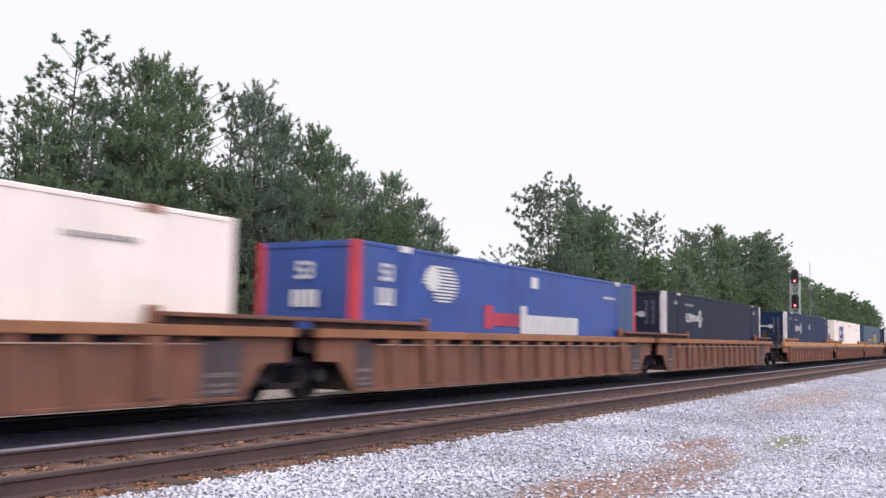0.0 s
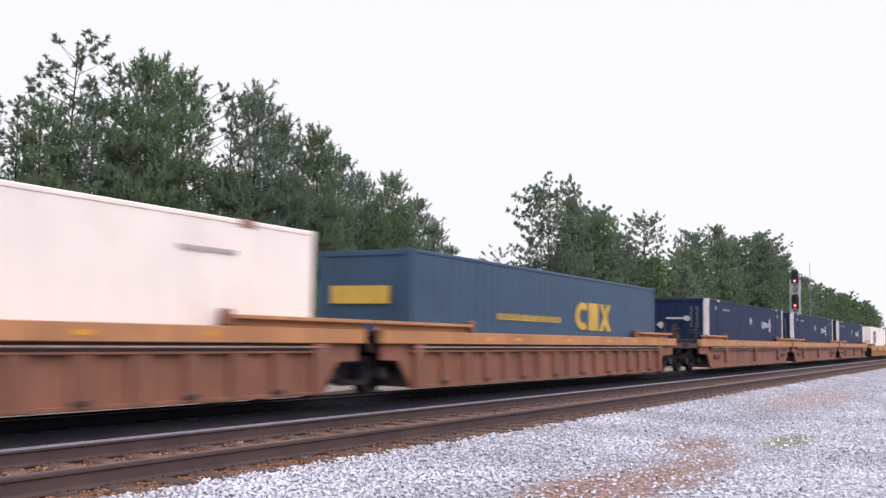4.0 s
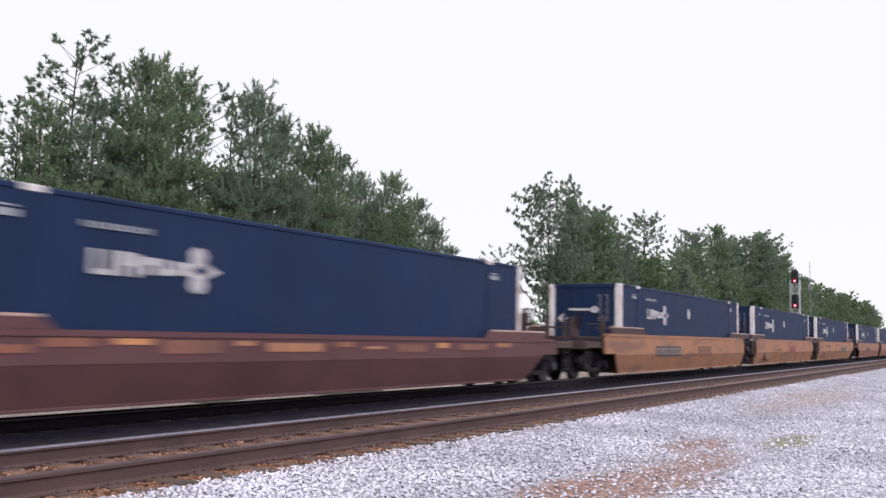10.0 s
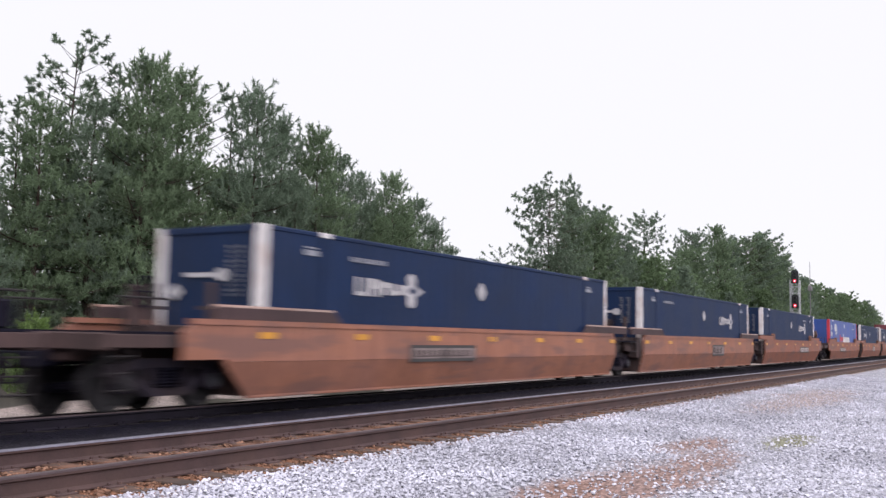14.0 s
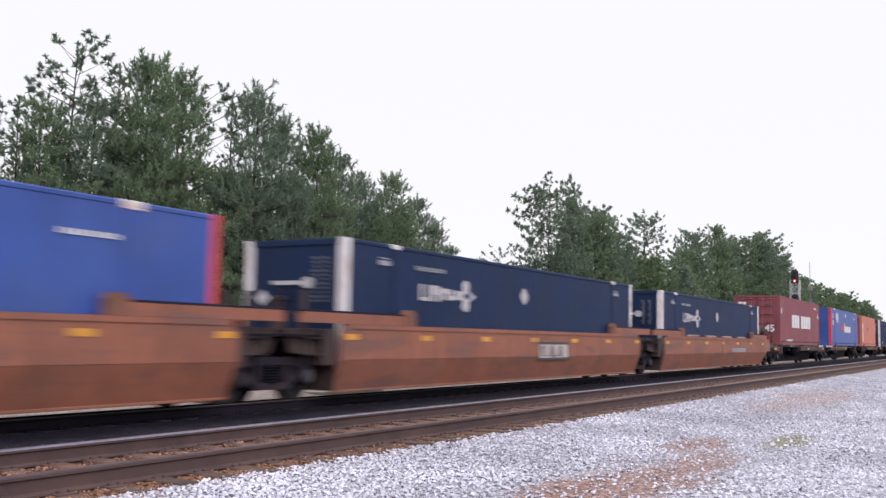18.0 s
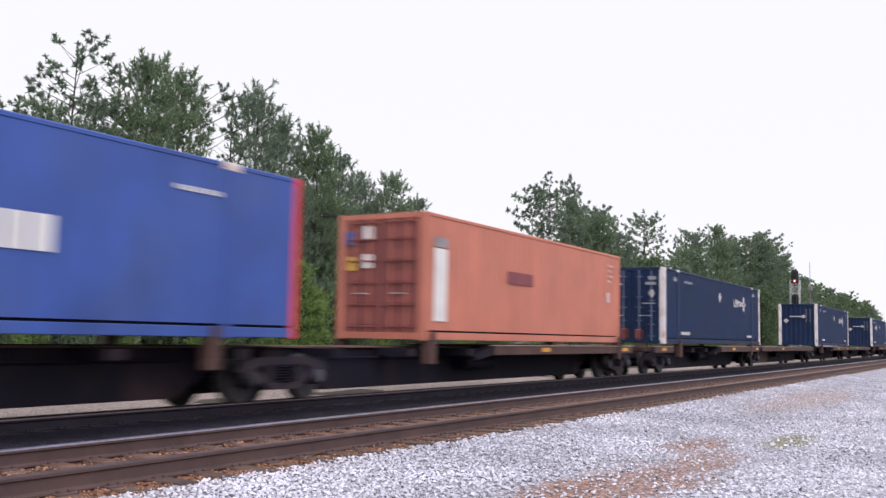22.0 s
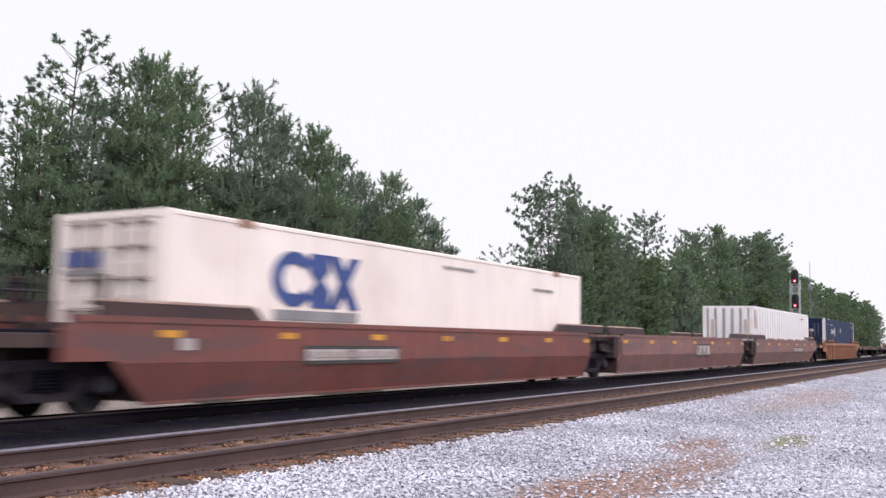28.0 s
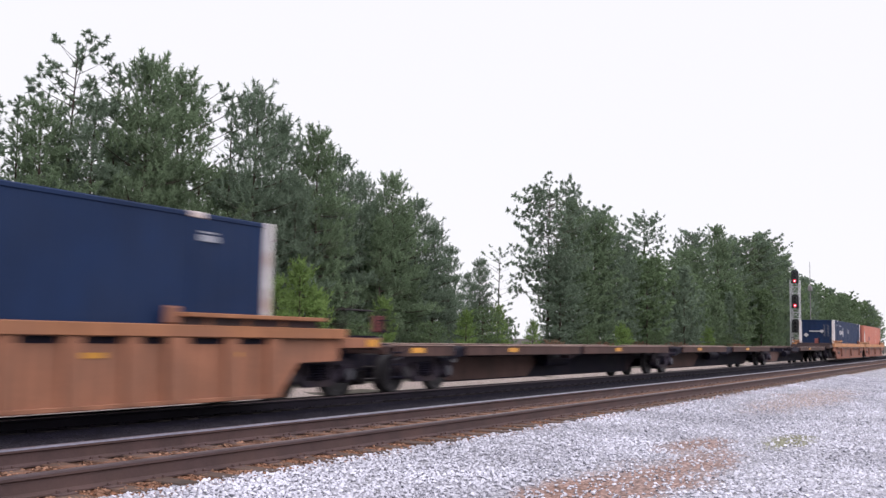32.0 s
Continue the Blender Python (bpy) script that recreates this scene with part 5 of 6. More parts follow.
def ribbed_box(s, z, label):
    grey = material("grey_aluminium_sheet", (0.37, 0.36, 0.39), 0.5, streak=0.15, dark=0.85, scale=0.9, bump=0.05)
    c = container(s, z, 16.154, grey, label, end="wall", fold=(0.62, 0.006), post=BARE, rail=BARE)
    hat = shared("hat_post", lambda b: prism(b, [(-0.17, 0.17), (0.17, 0.17), (0.17, 2.80), (-0.17, 2.80)], -0.045, 0.012), BARE)
    slim = shared("hat_post_end", lambda b: box(b, -0.045, 0.012, -0.13, 0.13, 0.17, 2.77, 0.008), BARE)
    for i in range(25):
        part("post", hat, BARE, c, at=Matrix.Translation((0.46 + i * 0.635, -1.2835, 0)))
        part("post", hat, BARE, c, at=Matrix.Translation((0.46 + i * 0.635, 1.2835, 0)) @ Matrix.Rotation(math.pi, 4, "Z"))
    for y in (-0.85, -0.43, 0.0, 0.43, 0.85):
        part("post", slim, BARE, c, at=Matrix.Translation((0.02, y, 0)))
    washed = material("rust_streaked_sheet", (0.62, 0.53, 0.49), 0.6, streak=0.35, dark=0.8, scale=1.5, bump=0.06, stain=(0.36, 0.21, 0.15), stain_amount=0.6)
    plaque(c, 0.20, 0.78, 1.75, 2.72, -1.334, washed, "rusty_panel", "rust-streaked panel by the corner")
    for y in (-0.95, 0.75):
        bm = bmesh.new()
        box(bm, -0.042, -0.034, y - 0.13, y + 0.13, 1.2, 2.2)
        part("rusty_panel", bm, washed, c)
    bars(c, 13.1, 14.2, 2.5, 2.6, -1.335, MARK_GREY, 8, "serial_number", "grey serial markings")
    return c


def blue_box(s, z, label, patched=False):
    c = container(s, z, 16.154, ROYAL, label, post=RED, end="wall", fold=(0.62, 0.003))
    y = -1.2995
    bm = bmesh.new()
    disc(bm, 2.85, 2.28, 0.28, 0.28, y - 0.001, 0.008, 18)
    globe = part("emblem", bm, MARK, c, "white striped globe emblem")
    for i in range(11):
        bm = bmesh.new()
        zz = 1.80 + i * 0.076
        hw = 0.75 * math.sqrt(max(0.05, 1 - ((zz - 2.18) / 0.46) ** 2))
        box(bm, 3.2 - hw * (1 if i > 4 else 0.5), 3.2 + hw, y - 0.006, y, zz - 0.021, zz + 0.021)
        part("stripe", bm, MARK, globe)
    for i, (x, w_) in enumerate(((5.3, 0.42), (5.8, 0.36), (6.22, 0.3), (6.6, 0.28), (6.95, 0.26))):
        plaque(c, x, x + w_, 1.30 if i else 1.22, 1.62 if i else 1.80, y, MARK_RED, "lettering", "red block lettering")
    for i in range(10):
        x = 7.3 + i * 0.385
        plaque(c, x, x + 0.31, 1.12, 1.62 if i else 1.85, y, MARK, "lettering", "white block lettering")
    if patched:
        plaque(c, 14.52, 15.95, 0.18, 2.78, -1.289, material("patched_teal_sheet", (0.034, 0.078, 0.19), 0.55, streak=0.2, dark=0.75, scale=0.8, bump=0.05), "patch_panel", "dull teal repair panel")
    plaque(c, 7.9, 8.3, 2.35, 2.65, y, MARK, "size_mark", "white size plate")
    number(c, "53", 0.5, Matrix.Translation((1.05, y - 0.003, 2.28)) @ SIDE, MARK, "size_number", "white size number")
    bars(c, 0.72, 1.38, 1.62, 1.98, y, MARK, 4, "serial_number", "white serial markings")
    number(c, "53", 0.5, Matrix.Translation((-0.02, 0.0, 2.28)) @ FRONT, MARK, "size_number", "white size number")
    for z0, z1 in ((1.55, 1.90), (0.75, 0.95)):
        bm = bmesh.new()
        for i in range(4):
            box(bm, -0.018, -0.010, -0.34 + i * 0.18, -0.34 + i * 0.18 + 0.13, z0, z1)
        part("serial_number", bm, MARK, c, "white serial markings")
    for tx in (1.75, 14.4):
        part("strap", seam(tx), ROYAL, c)
        bm = bmesh.new()
        box(bm, tx - 0.20, tx + 0.20, -1.305, -1.22, 2.76, 2.90, 0.01)
        part("lifting_plate", bm, POST, c, "grey lifting plate in the top rail")
    bars(c, 13.2, 14.2, 2.30, 2.38, y, MARK, 8, "serial_number", "small white serial markings")
    return c


def teal_box(s, z, label):
    c = container(s, z, 16.154, TEAL, label, end="wall", fold=(0.40, 0.010))
    y = -1.2995
    bm = bmesh.new()
    disc(bm, 9.45, 1.70, 0.55, 0.42, y, 0.006, 18, hole=0.5, a0=0.25 * math.pi, a1=1.72 * math.pi)
    prism(bm, [(9.9, 1.28), (10.7, 1.28), (10.7, 2.12), (9.9, 2.12)], y - 0.006, y)
    prism(bm, [(10.8, 1.28), (11.1, 1.28), (11.75, 2.12), (11.45, 2.12)], y - 0.006, y)
    prism(bm, [(11.45, 1.28), (11.75, 1.28), (11.1, 2.12), (10.8, 2.12)], y - 0.009, y - 0.003)
    part("logo", bm, MARK_GOLD, c, "gold block emblem")
    bars(c, 3.95, 7.9, 1.46, 1.62, y, MARK_GOLD, 16, "lettering", "gold line of lettering")
    bm = bmesh.new()
    box(bm, -0.018, -0.010, -0.7, 0.9, 1.7, 2.1)
    part("logo", bm, MARK_GOLD, c, "gold block emblem")
    return c


def red_box(s, z, label):
    c = container(s, z, 13.716, OXIDE, label, h=2.87, end="doors", fold=(0.28, 0.008))
    y = -1.2995
    for x0, x1, n in ((3.6, 6.1, 3), (6.66, 10.15, 4)):
        w_ = (x1 - x0) / n
        for i in range(n):
            bm = bmesh.new()
            a, b = x0 + i * w_, x0 + (i + 0.86) * w_
            prism(bm, [(a, 1.07), (b, 1.07), (b, 1.86), (a, 1.86)], y - 0.006, y)
            part("lettering", bm, MARK, c, "big white block lettering")
    number(c, "45", 0.45, Matrix.Translation((0.40, y - 0.006, 1.98)) @ SIDE, MARK, "size_number", "white size number")
    number(c, "45", 0.45, Matrix.Translation((13.2, y - 0.006, 1.98)) @ SIDE, MARK, "size_number", "white size number")
    number(c, "45", 0.55, Matrix.Translation((-0.06, -0.72, 0.95)) @ FRONT, MARK, "size_number", "white size number")
    bars(c, 1.95, 3.75, 0.24, 0.36, y, MARK, 12, "serial_number", "white serial markings")
    bars(c, 11.6, 12.5, 2.45, 2.55, y, MARK, 8, "serial_number", "white serial markings")
    bm = bmesh.new()
    box(bm, -0.03, -0.022, 0.62, 1.05, 2.05, 2.50)
    part("placard", bm, MARK, c, "white square placard with a dark star")
    bm = bmesh.new()
    disc(bm, -0.84, 2.27, 0.13, 0.13, 0.0, 0.006, 8)
    bmesh.ops.rotate(bm, verts=bm.verts, cent=(0, 0, 0), matrix=Matrix.Rotation(-math.pi / 2, 3, "Z"))
    bmesh.ops.translate(bm, verts=bm.verts, vec=(-0.031, 0, 0))
    part("emblem", bm, MARK_BLUE, c)
    return c


def orange_box(s, z, label, length=12.192):
    c = container(s, z, length, CORAL, label, w=2.44, end="doors", fold=(0.28, 0.012), door_paint=CORAL_DARK)
    y = -1.224
    plaque(c, 0.36, 0.92, 0.44, 2.10, y, MARK, "placard", "tall white notice strip")
    plaque(c, 0.36, 0.92, 2.13, 2.36, y, MARK_GREY, "placard")
    plaque(c, 4.0, 5.5, 1.50, 1.82, y, OXIDE, "logo", "dark red painted block")
    for i, (a, b) in enumerate(((11.1, 11.35), (11.1, 11.6), (11.15, 11.4), (11.1, 11.65))):
        bars(c, a, b, 1.95 + 0.17 * i, 2.03 + 0.17 * i, y, CORAL_PALE, 4, "serial_number", "pale serial markings")
    plaque(c, 10.95, 11.25, 1.30, 1.62, y, CORAL_PALE, "placard", "pale worn placard")
    for yy, zz, m in ((0.85, 2.35, MARK_BLUE), (0.80, 1.75, MARK_GOLD), (0.35, 1.8, MARK), (0.35, 2.45, MARK)):
        bm = bmesh.new()
        box(bm, -0.03, -0.022, yy - 0.15, yy + 0.15, zz - 0.16, zz + 0.16)
        part("placard", bm, m, c)
    return c

# ---------------------------------------------------------------- the train
HALF = 8.077
FADED = material("faded_red_block", (0.314, 0.08635, 0.04318), 0.7, scale=3, bump=0.1)
GRIME = material("grimy_patch", (0.17, 0.085, 0.058), 0.8, scale=3, bump=0.1)
RIB_A = ("ribbed", RIBBED, CHORD, 17, (-5.7, 6.3), False, 0.17)
RIB_B = ("ribbed", RIBRUST, CHORD_Y, 17, (-8.1, 8.1), True, 0.27)
RIB_C = ("ribbed", RIBPINK, CHORD_Y, 0, (-5.8, 0.1, 5.8), True, 0.29)
RIB_T = ("ribbed", RIBTAN, CHORD, 17, (-5.8, 5.8), False, 0.19)
SM_TAN = ("smooth", TAN, 1.34, 0.20)
SM_ORANGE = ("smooth", ORANGE, 1.34, 0.20)
SM_BROWN = ("smooth", BROWN, 1.34, 0.20)
SM_RUSSET = ("smooth", material("russet_car_paint", (0.308, 0.128, 0.080), 0.65, dark=0.74, streak=0.22, scale=0.75, fine=14, bump=0.1, stain=(0.20, 0.10, 0.085), stain_amount=0.5, smear=(0.17, 0.085, 0.07)), 1.34, 0.20)
SM_PINK = ("smooth", material("faded_pink_brown_car_paint", (0.225, 0.108, 0.098), 0.7, dark=0.72, streak=0.25, scale=0.75, fine=14, bump=0.1, stain=(0.15, 0.085, 0.085), stain_amount=0.6, smear=(0.135, 0.08, 0.082)), 1.34, 0.20)
SM_GREY = ("smooth", material("faded_grey_brown_car_paint", (0.222, 0.110, 0.092), 0.7, dark=0.72, streak=0.25, scale=0.75, fine=14, bump=0.1, stain=(0.150, 0.100, 0.105), stain_amount=0.8, smear=(0.13, 0.085, 0.09)), 1.34, 0.20)
SM_YELLOW = ("smooth", YELLOW, 1.13, 0.16)
SM_MAROON = ("smooth", MAROON, 1.13, 0.16)
L_RIB = "rust-brown ribbed steel well car with an orange top chord"
L_TAN = "smooth tan steel well car with worn markings"
L_RUS = "smooth russet steel well car with bright yellow-orange reflectors"
L_ORA = "smooth orange-brown steel well car with yellow reflectors"
L_BRO = "smooth red-brown steel well car with yellow reflectors"
NAME = ((-4.9, -2.0, 0.66, 0.88, BOARD_GREY, 9),)
L_NAVY = "navy blue long container with white corner posts and arrow emblem"
L_SLATE = "faded slate-navy long container with white corner posts"
L_WHITE = "grimy off-white long container with a large blue emblem"

well_car(RIB_A, -5.10 + HALF, True, False, L_RIB)
white_box(-5.10, Z_WELL, "grimy off-white long container with faint grey markings", logo=False)
well_car(RIB_A, 14.47 + HALF, False, False, L_RIB, truck_left=False)
blue_box(14.47, Z_WELL, "royal blue long container with red corner posts and a teal patch", True)
well_car(RIB_A, 34.04 + HALF, False, True, L_RIB, truck_left=False, posts=1)
navy_box(34.04, Z_WELL, "a", L_SLATE, SLATE, diamond=False)
well_car(RIB_B, 57.49 + HALF, True, False, "rust-brown ribbed steel well car with a long scuffed pipe", posts=-1)
navy_box(57.49, Z_WELL, "a", L_NAVY)
well_car(RIB_B, 76.99 + HALF, False, False, "rust-brown ribbed steel well car with a long scuffed pipe", truck_left=False, posts=-1)
white_box(76.99, Z_WELL, L_WHITE)
well_car(RIB_B, 96.52 + HALF, False, True, "rust-brown ribbed steel well car with a long scuffed pipe", truck_left=False)
teal_box(96.52, Z_WELL, "teal blue long container with a gold emblem")
well_car(RIB_C, 120.06 + HALF, True, False, "rust-brown steel well car with an orange chord and heavy posts", posts=2)
navy_box(120.06, Z_WELL, "b", L_NAVY)
well_car(RIB_C, 139.67 + HALF, False, False, "rust-brown steel well car with an orange chord and heavy posts", truck_left=False, posts=2)
navy_box(139.67, Z_WELL, "b", L_NAVY)
well_car(RIB_C, 159.30 + HALF, False, True, "rust-brown steel well car with an orange chord and heavy posts", truck_left=False, posts=2)
navy_box(159.30, Z_WELL, "b", L_NAVY)
well_car(SM_YELLOW, 182.96 + HALF, True, True, "smooth yellow steel well car with a faded red block", marks=((-5.3, -2.9, 0.66, 0.82, BOARD_GREY, 7), (2.0, 3.7, 0.45, 0.85, FADED, 0)))
white_box(182.96, Z_WELL, L_WHITE, end="wall")
well_car(SM_MAROON, 206.72 + HALF, True, True, "dark maroon steel well car with faded tan patches", marks=tuple((x, x + w, z0, z1, m, 0) for x, w, z0, z1, m in ((-8.6, 0.9, 0.84, 1.0, CHORD_Y), (-7.5, 1.1, 0.82, 0.93, RIBPINK), (-6.2, 0.8, 0.90, 1.02, RIBPINK), (-5.1, 0.7, 0.93, 1.02, CHORD_Y), (-4.2, 1.2, 0.80, 1.0, RIBPINK), (-2.7, 0.5, 0.92, 1.0, TAN), (-1.9, 1.5, 0.82, 0.97, TAN), (-0.1, 0.6, 0.90, 1.0, RIBPINK), (0.9, 0.7, 0.86, 0.92, TAN), (2.0, 1.1, 0.80, 0.96, RIBPINK), (3.6, 0.5, 0.88, 1.0, CHORD_Y), (4.6, 1.3, 0.84, 0.98, RIBPINK), (6.4, 0.8, 0.90, 1.0, TAN))), posts=2)
navy_box(206.72, Z_WELL, "a", L_NAVY, diamond=False)
well_car(SM_TAN, 230.41 + HALF, True, False, L_TAN, marks=NAME + ((0.4, 2.4, 0.62, 0.95, GRIME, 0),), posts=-1)
navy_box(230.41, Z_WELL, "a", L_NAVY)
well_car(SM_TAN, 250.00 + HALF, False, False, L_TAN, marks=((0.3, 2.3, 0.60, 1.0, OXIDE, 0), (-3.2, -2.0, 0.72, 0.85, GRIME, 0), (-6.5, -5.2, 0.30, 0.6, GRIME, 0)), truck_left=False, posts=-1)
navy_box(250.00, Z_WELL, "a", L_NAVY)
well_car(SM_TAN, 269.60 + HALF, False, True, L_TAN, marks=((2.6, 5.4, 0.66, 0.88, BOARD_GREY, 9), (-6.3, -5.0, 0.34, 0.62, GRIME, 0), (-5.4, -3.4, 0.95, 1.1, GRIME, 0)), truck_left=False, tank=1, posts=1)
navy_box(269.60, Z_WELL, "a", L_NAVY)
well_car(SM_RUSSET, 293.23 + HALF, True, False, L_RUS, marks=((-3.6, -0.9, 0.66, 0.88, BOARD_GREY, 12),), posts=-1)
navy_box(293.23, Z_WELL, "a", L_NAVY)
well_car(SM_RUSSET, 312.82 + HALF, False, False, L_RUS, marks=((0.6, 2.4, 0.62, 0.95, BOARD_GREY, 3),), truck_left=False, posts=-1)
navy_box(312.82, Z_WELL, "b", L_NAVY)
well_car(SM_ORANGE, 332.41 + HALF, False, True, L_ORA, marks=((1.7, 4.6, 0.66, 0.88, BOARD, 11),), truck_left=False, tank=1, posts=1)
navy_box(332.41, Z_WELL, "c", L_NAVY)
well_car(SM_ORANGE, 355.93 + HALF, True, False, L_ORA, marks=((-4.1, -1.3, 0.66, 0.84, BOARD, 10),))
blue_box(355.93, Z_WELL, "royal blue long container with red corner posts and globe emblem")
well_car(SM_ORANGE, 375.49 + HALF, False, False, L_ORA, marks=((0.3, 2.2, 0.62, 0.98, BOARD, 3),), truck_left=False, posts=-1)
navy_box(375.49, Z_WELL, "a", L_NAVY)
well_car(SM_ORANGE, 395.06 + HALF, False, True, L_ORA, marks=((1.6, 4.3, 0.70, 0.88, MARK_GREY, 0),), truck_left=False, tank=1, posts=1, lips=(-5.3, -2.6, 0.1, 2.8))
navy_box(395.06, Z_WELL, "a", L_NAVY)

L_SPI = "dark brown steel spine car with yellow reflectors"
spine_car(416.2, 434.25, True, False, L_SPI, ((-1.9, 0.5), (7.2, 16.8)), (1.0, 14.0))
red_box(417.03, Z_DECK, "dark red container with big white lettering")
spine_car(434.25, 452.9, False, False, L_SPI, ((1.9, 11.0),), (4.5, 16.6))
blue_box(436.69, Z_DECK, "royal blue long container with red corner posts and globe emblem")
spine_car(452.9, 469.8, False, True, L_SPI, ((7.6, 17.6),), (4.6, 16.3))
orange_box(457.29, Z_DECK, "orange container with dark doors and a white notice strip")
spine_car(474.3, 489.9, True, False, L_SPI, ((-1.5, 0.9), (8.1, 15.8)), (1.8, 14.0))
spine_car(489.9, 507.2, False, False, L_SPI + ", empty", ((0.9, 17.1),), brown=True)
spine_car(507.2, 524.6, False, False, L_SPI, ((9.3, 17.9),), (3.7, 15.9))
spine_car(524.6, 541.9, False, False, L_SPI + ", empty", ((0.9, 17.1),), brown=True)
spine_car(541.9, 559.3, False, True, L_SPI, ((9.3, 18.8),), (4.6, 16.8))
navy_box(474.12, Z_DECK, "b", "navy blue long container with lock rods on its doors", end="doors", low=True)
navy_box(508.93, Z_DECK, "b", L_NAVY, low=True)
navy_box(544.52, Z_DECK, "a", L_NAVY, low=True)

well_car(SM_BROWN, 565.87 + HALF, True, False, L_BRO, marks=((-4.9, -2.0, 0.66, 0.86, BOARD, 9), (-7.9, -7.6, 0.85, 1.03, BOARD, 0)), posts=-1)
white_box(565.87, Z_WELL, L_WHITE)
well_car(SM_PINK, 585.44 + HALF, False, False, "smooth faded pink-brown steel well car, empty", marks=((0.3, 2.2, 0.62, 0.98, BOARD, 3),), truck_left=False)
well_car(SM_GREY, 605.02 + HALF, False, True, "smooth weathered grey-brown steel well car", marks=((1.9, 4.6, 0.68, 0.86, BOARD, 11),), truck_left=False, tank=1, posts=1, lips=(-5.3, -2.6, 0.1, 2.8, 5.2))
ribbed_box(605.02, Z_WELL, "ribbed bare white container with rust stains")
well_car(RIB_T, 628.51 + HALF, True, True, "tan ribbed steel well car with an orange top chord")
navy_box(628.51, Z_WELL, "a", L_NAVY)
spine_car(650.2, 667.2, True, False, L_SPI + ", empty", ((-1.6, 0.8), (1.4, 8.3), (8.6, 16.9)), brown=True)
spine_car(667.2, 685.5, False, False, L_SPI + ", empty", ((1.8, 8.6), (10.0, 18.1)), brown=True)
spine_car(685.5, 703.0, False, True, L_SPI + ", empty", ((9.2, 18.9),), brown=True)
well_car(RIB_C, 709.65 + HALF, True, False, L_RIB)
navy_box(709.65, Z_WELL, "a", L_NAVY)
well_car(RIB_C, 729.3 + HALF, False, True, L_RIB, truck_left=False)
orange_box(730.0, Z_WELL, "orange container in a well car", 16.154)

# ---------------------------------------------------------------- trees


def pine_meshes(seed, height, spread, base, needle, gap=0.46, per=5, inner=0.12, step=0.25, blade=0.36, wide=0.019, nb=22, shape="cone", twig=0.45, lift=0.0, bare=0.62):
    """A pine: a slightly bent trunk, limbs in whorls with side twigs, and upright brushes of fine needles along the twigs."""
    rng = np.random.default_rng(seed)
    bend = rng.normal(0, 0.006, 2)

    def stem(h):
        q = h / height
        return np.array([bend[0] * height * q * q + 0.05 * math.sin(q * 5 + seed), bend[1] * height * q * q, h])

    tv, tf = [], []

    def bar(points, radii, n):
        st = len(tv)
        for p, r in zip(points, radii):
            for k in range(n):
                a = 2 * math.pi * k / n
                tv.append((p[0] + r * math.cos(a), p[1] + r * math.sin(a), p[2] + (r * math.sin(a * 2 + 1) if n < 5 else 0)))
        for i in range(len(points) - 1):
            for k in range(n):
                a, b = st + i * n + k, st + i * n + (k + 1) % n
                tf.append((a, b, b + n, a + n))

    r0 = 0.010 * height + 0.03
    hs = np.linspace(-0.3, height * 0.97, 12)
    bar([stem(max(h, 0)) + np.array([0, 0, min(h, 0)]) for h in hs], [r0 * (1 - max(h, 0) / height) ** 1.25 + 0.010 for h in hs], 8)
    centres, dirs, sizes = [], [], []

    def brush(p, d, k=1.0):
        centres.append(p)
        dirs.append(d)
        sizes.append(blade * k * rng.uniform(0.7, 1.35))

    h = base * height
    lop = rng.uniform(0.75, 1.15, 8)
    while h < height * 0.965:
        u = (h / height - base) / (1 - base)
        if shape == "cone":
            reach = spread * ((1 - u) ** 0.76 * (0.78 + 0.22 * min(1, u * 4)) + 0.05)
            slope = -0.14 + 0.50 * u ** 1.3
        else:
            reach = spread * math.sqrt(max(0.03, 1 - (2 * u - 0.80) ** 2 / 1.55))
            slope = -0.08 + 0.42 * u
        whorl = rng.uniform(0, 2 * math.pi)
        for k in range(per):
            a = whorl + 2 * math.pi * (k + rng.uniform(-0.3, 0.3)) / per
            ln = reach * rng.uniform(0.60, 1.12) * lop[int(a / (2 * math.pi) * 8) % 8]
            rise = slope + rng.normal(0, 0.10) + lift
            p0 = stem(h + rng.uniform(-0.12, 0.12))
            out, side = np.array([math.cos(a), math.sin(a), 0]), np.array([-math.sin(a), math.cos(a), 0])

            def limb(f):
                return p0 + out * ln * f + np.array([0, 0, ln * (rise * f + 0.20 * f * f)])

            rr = 0.008 + 0.011 * ln if shape == "cone" else 0.006 + 0.007 * ln
            bar([limb(0), limb(0.5), limb(1)], [rr, rr * 0.6, rr * 0.2], 3)
            f = inner + rng.uniform(0, 0.15)
            while f < 1.0:
                for sg in (-1, 1):
                    tl = min(0.9, twig * ln * (1.08 - f) + 0.14) * rng.uniform(0.7, 1.2)
                    way = out * 0.62 + side * sg * 0.78 + np.array([0, 0, 0.12 + 0.3 * u])
                    if tl > bare:
                        q = limb(f)
                        bar([q, q + way * tl], [0.008, 0.004], 3)
                    g = 0.35 * tl
                    while g <= tl + 0.02:
                        brush(limb(f) + way * g + rng.normal(0, 0.045, 3), way * 0.25 + np.array([0, 0, 0.85 if shape == "cone" else 0.30]) + rng.normal(0, 0.16 if shape == "cone" else 0.55, 3))
                        g += step * rng.uniform(0.75, 1.25)
                f += step * 1.15 / max(ln, 0.25)
            brush(limb(1.0), out * 0.6 + np.array([0, 0, 0.7]) + rng.normal(0, 0.12, 3), 1.15)
        h += gap * rng.uniform(0.7, 1.3) * (1.0 if u < 0.7 else 0.75)
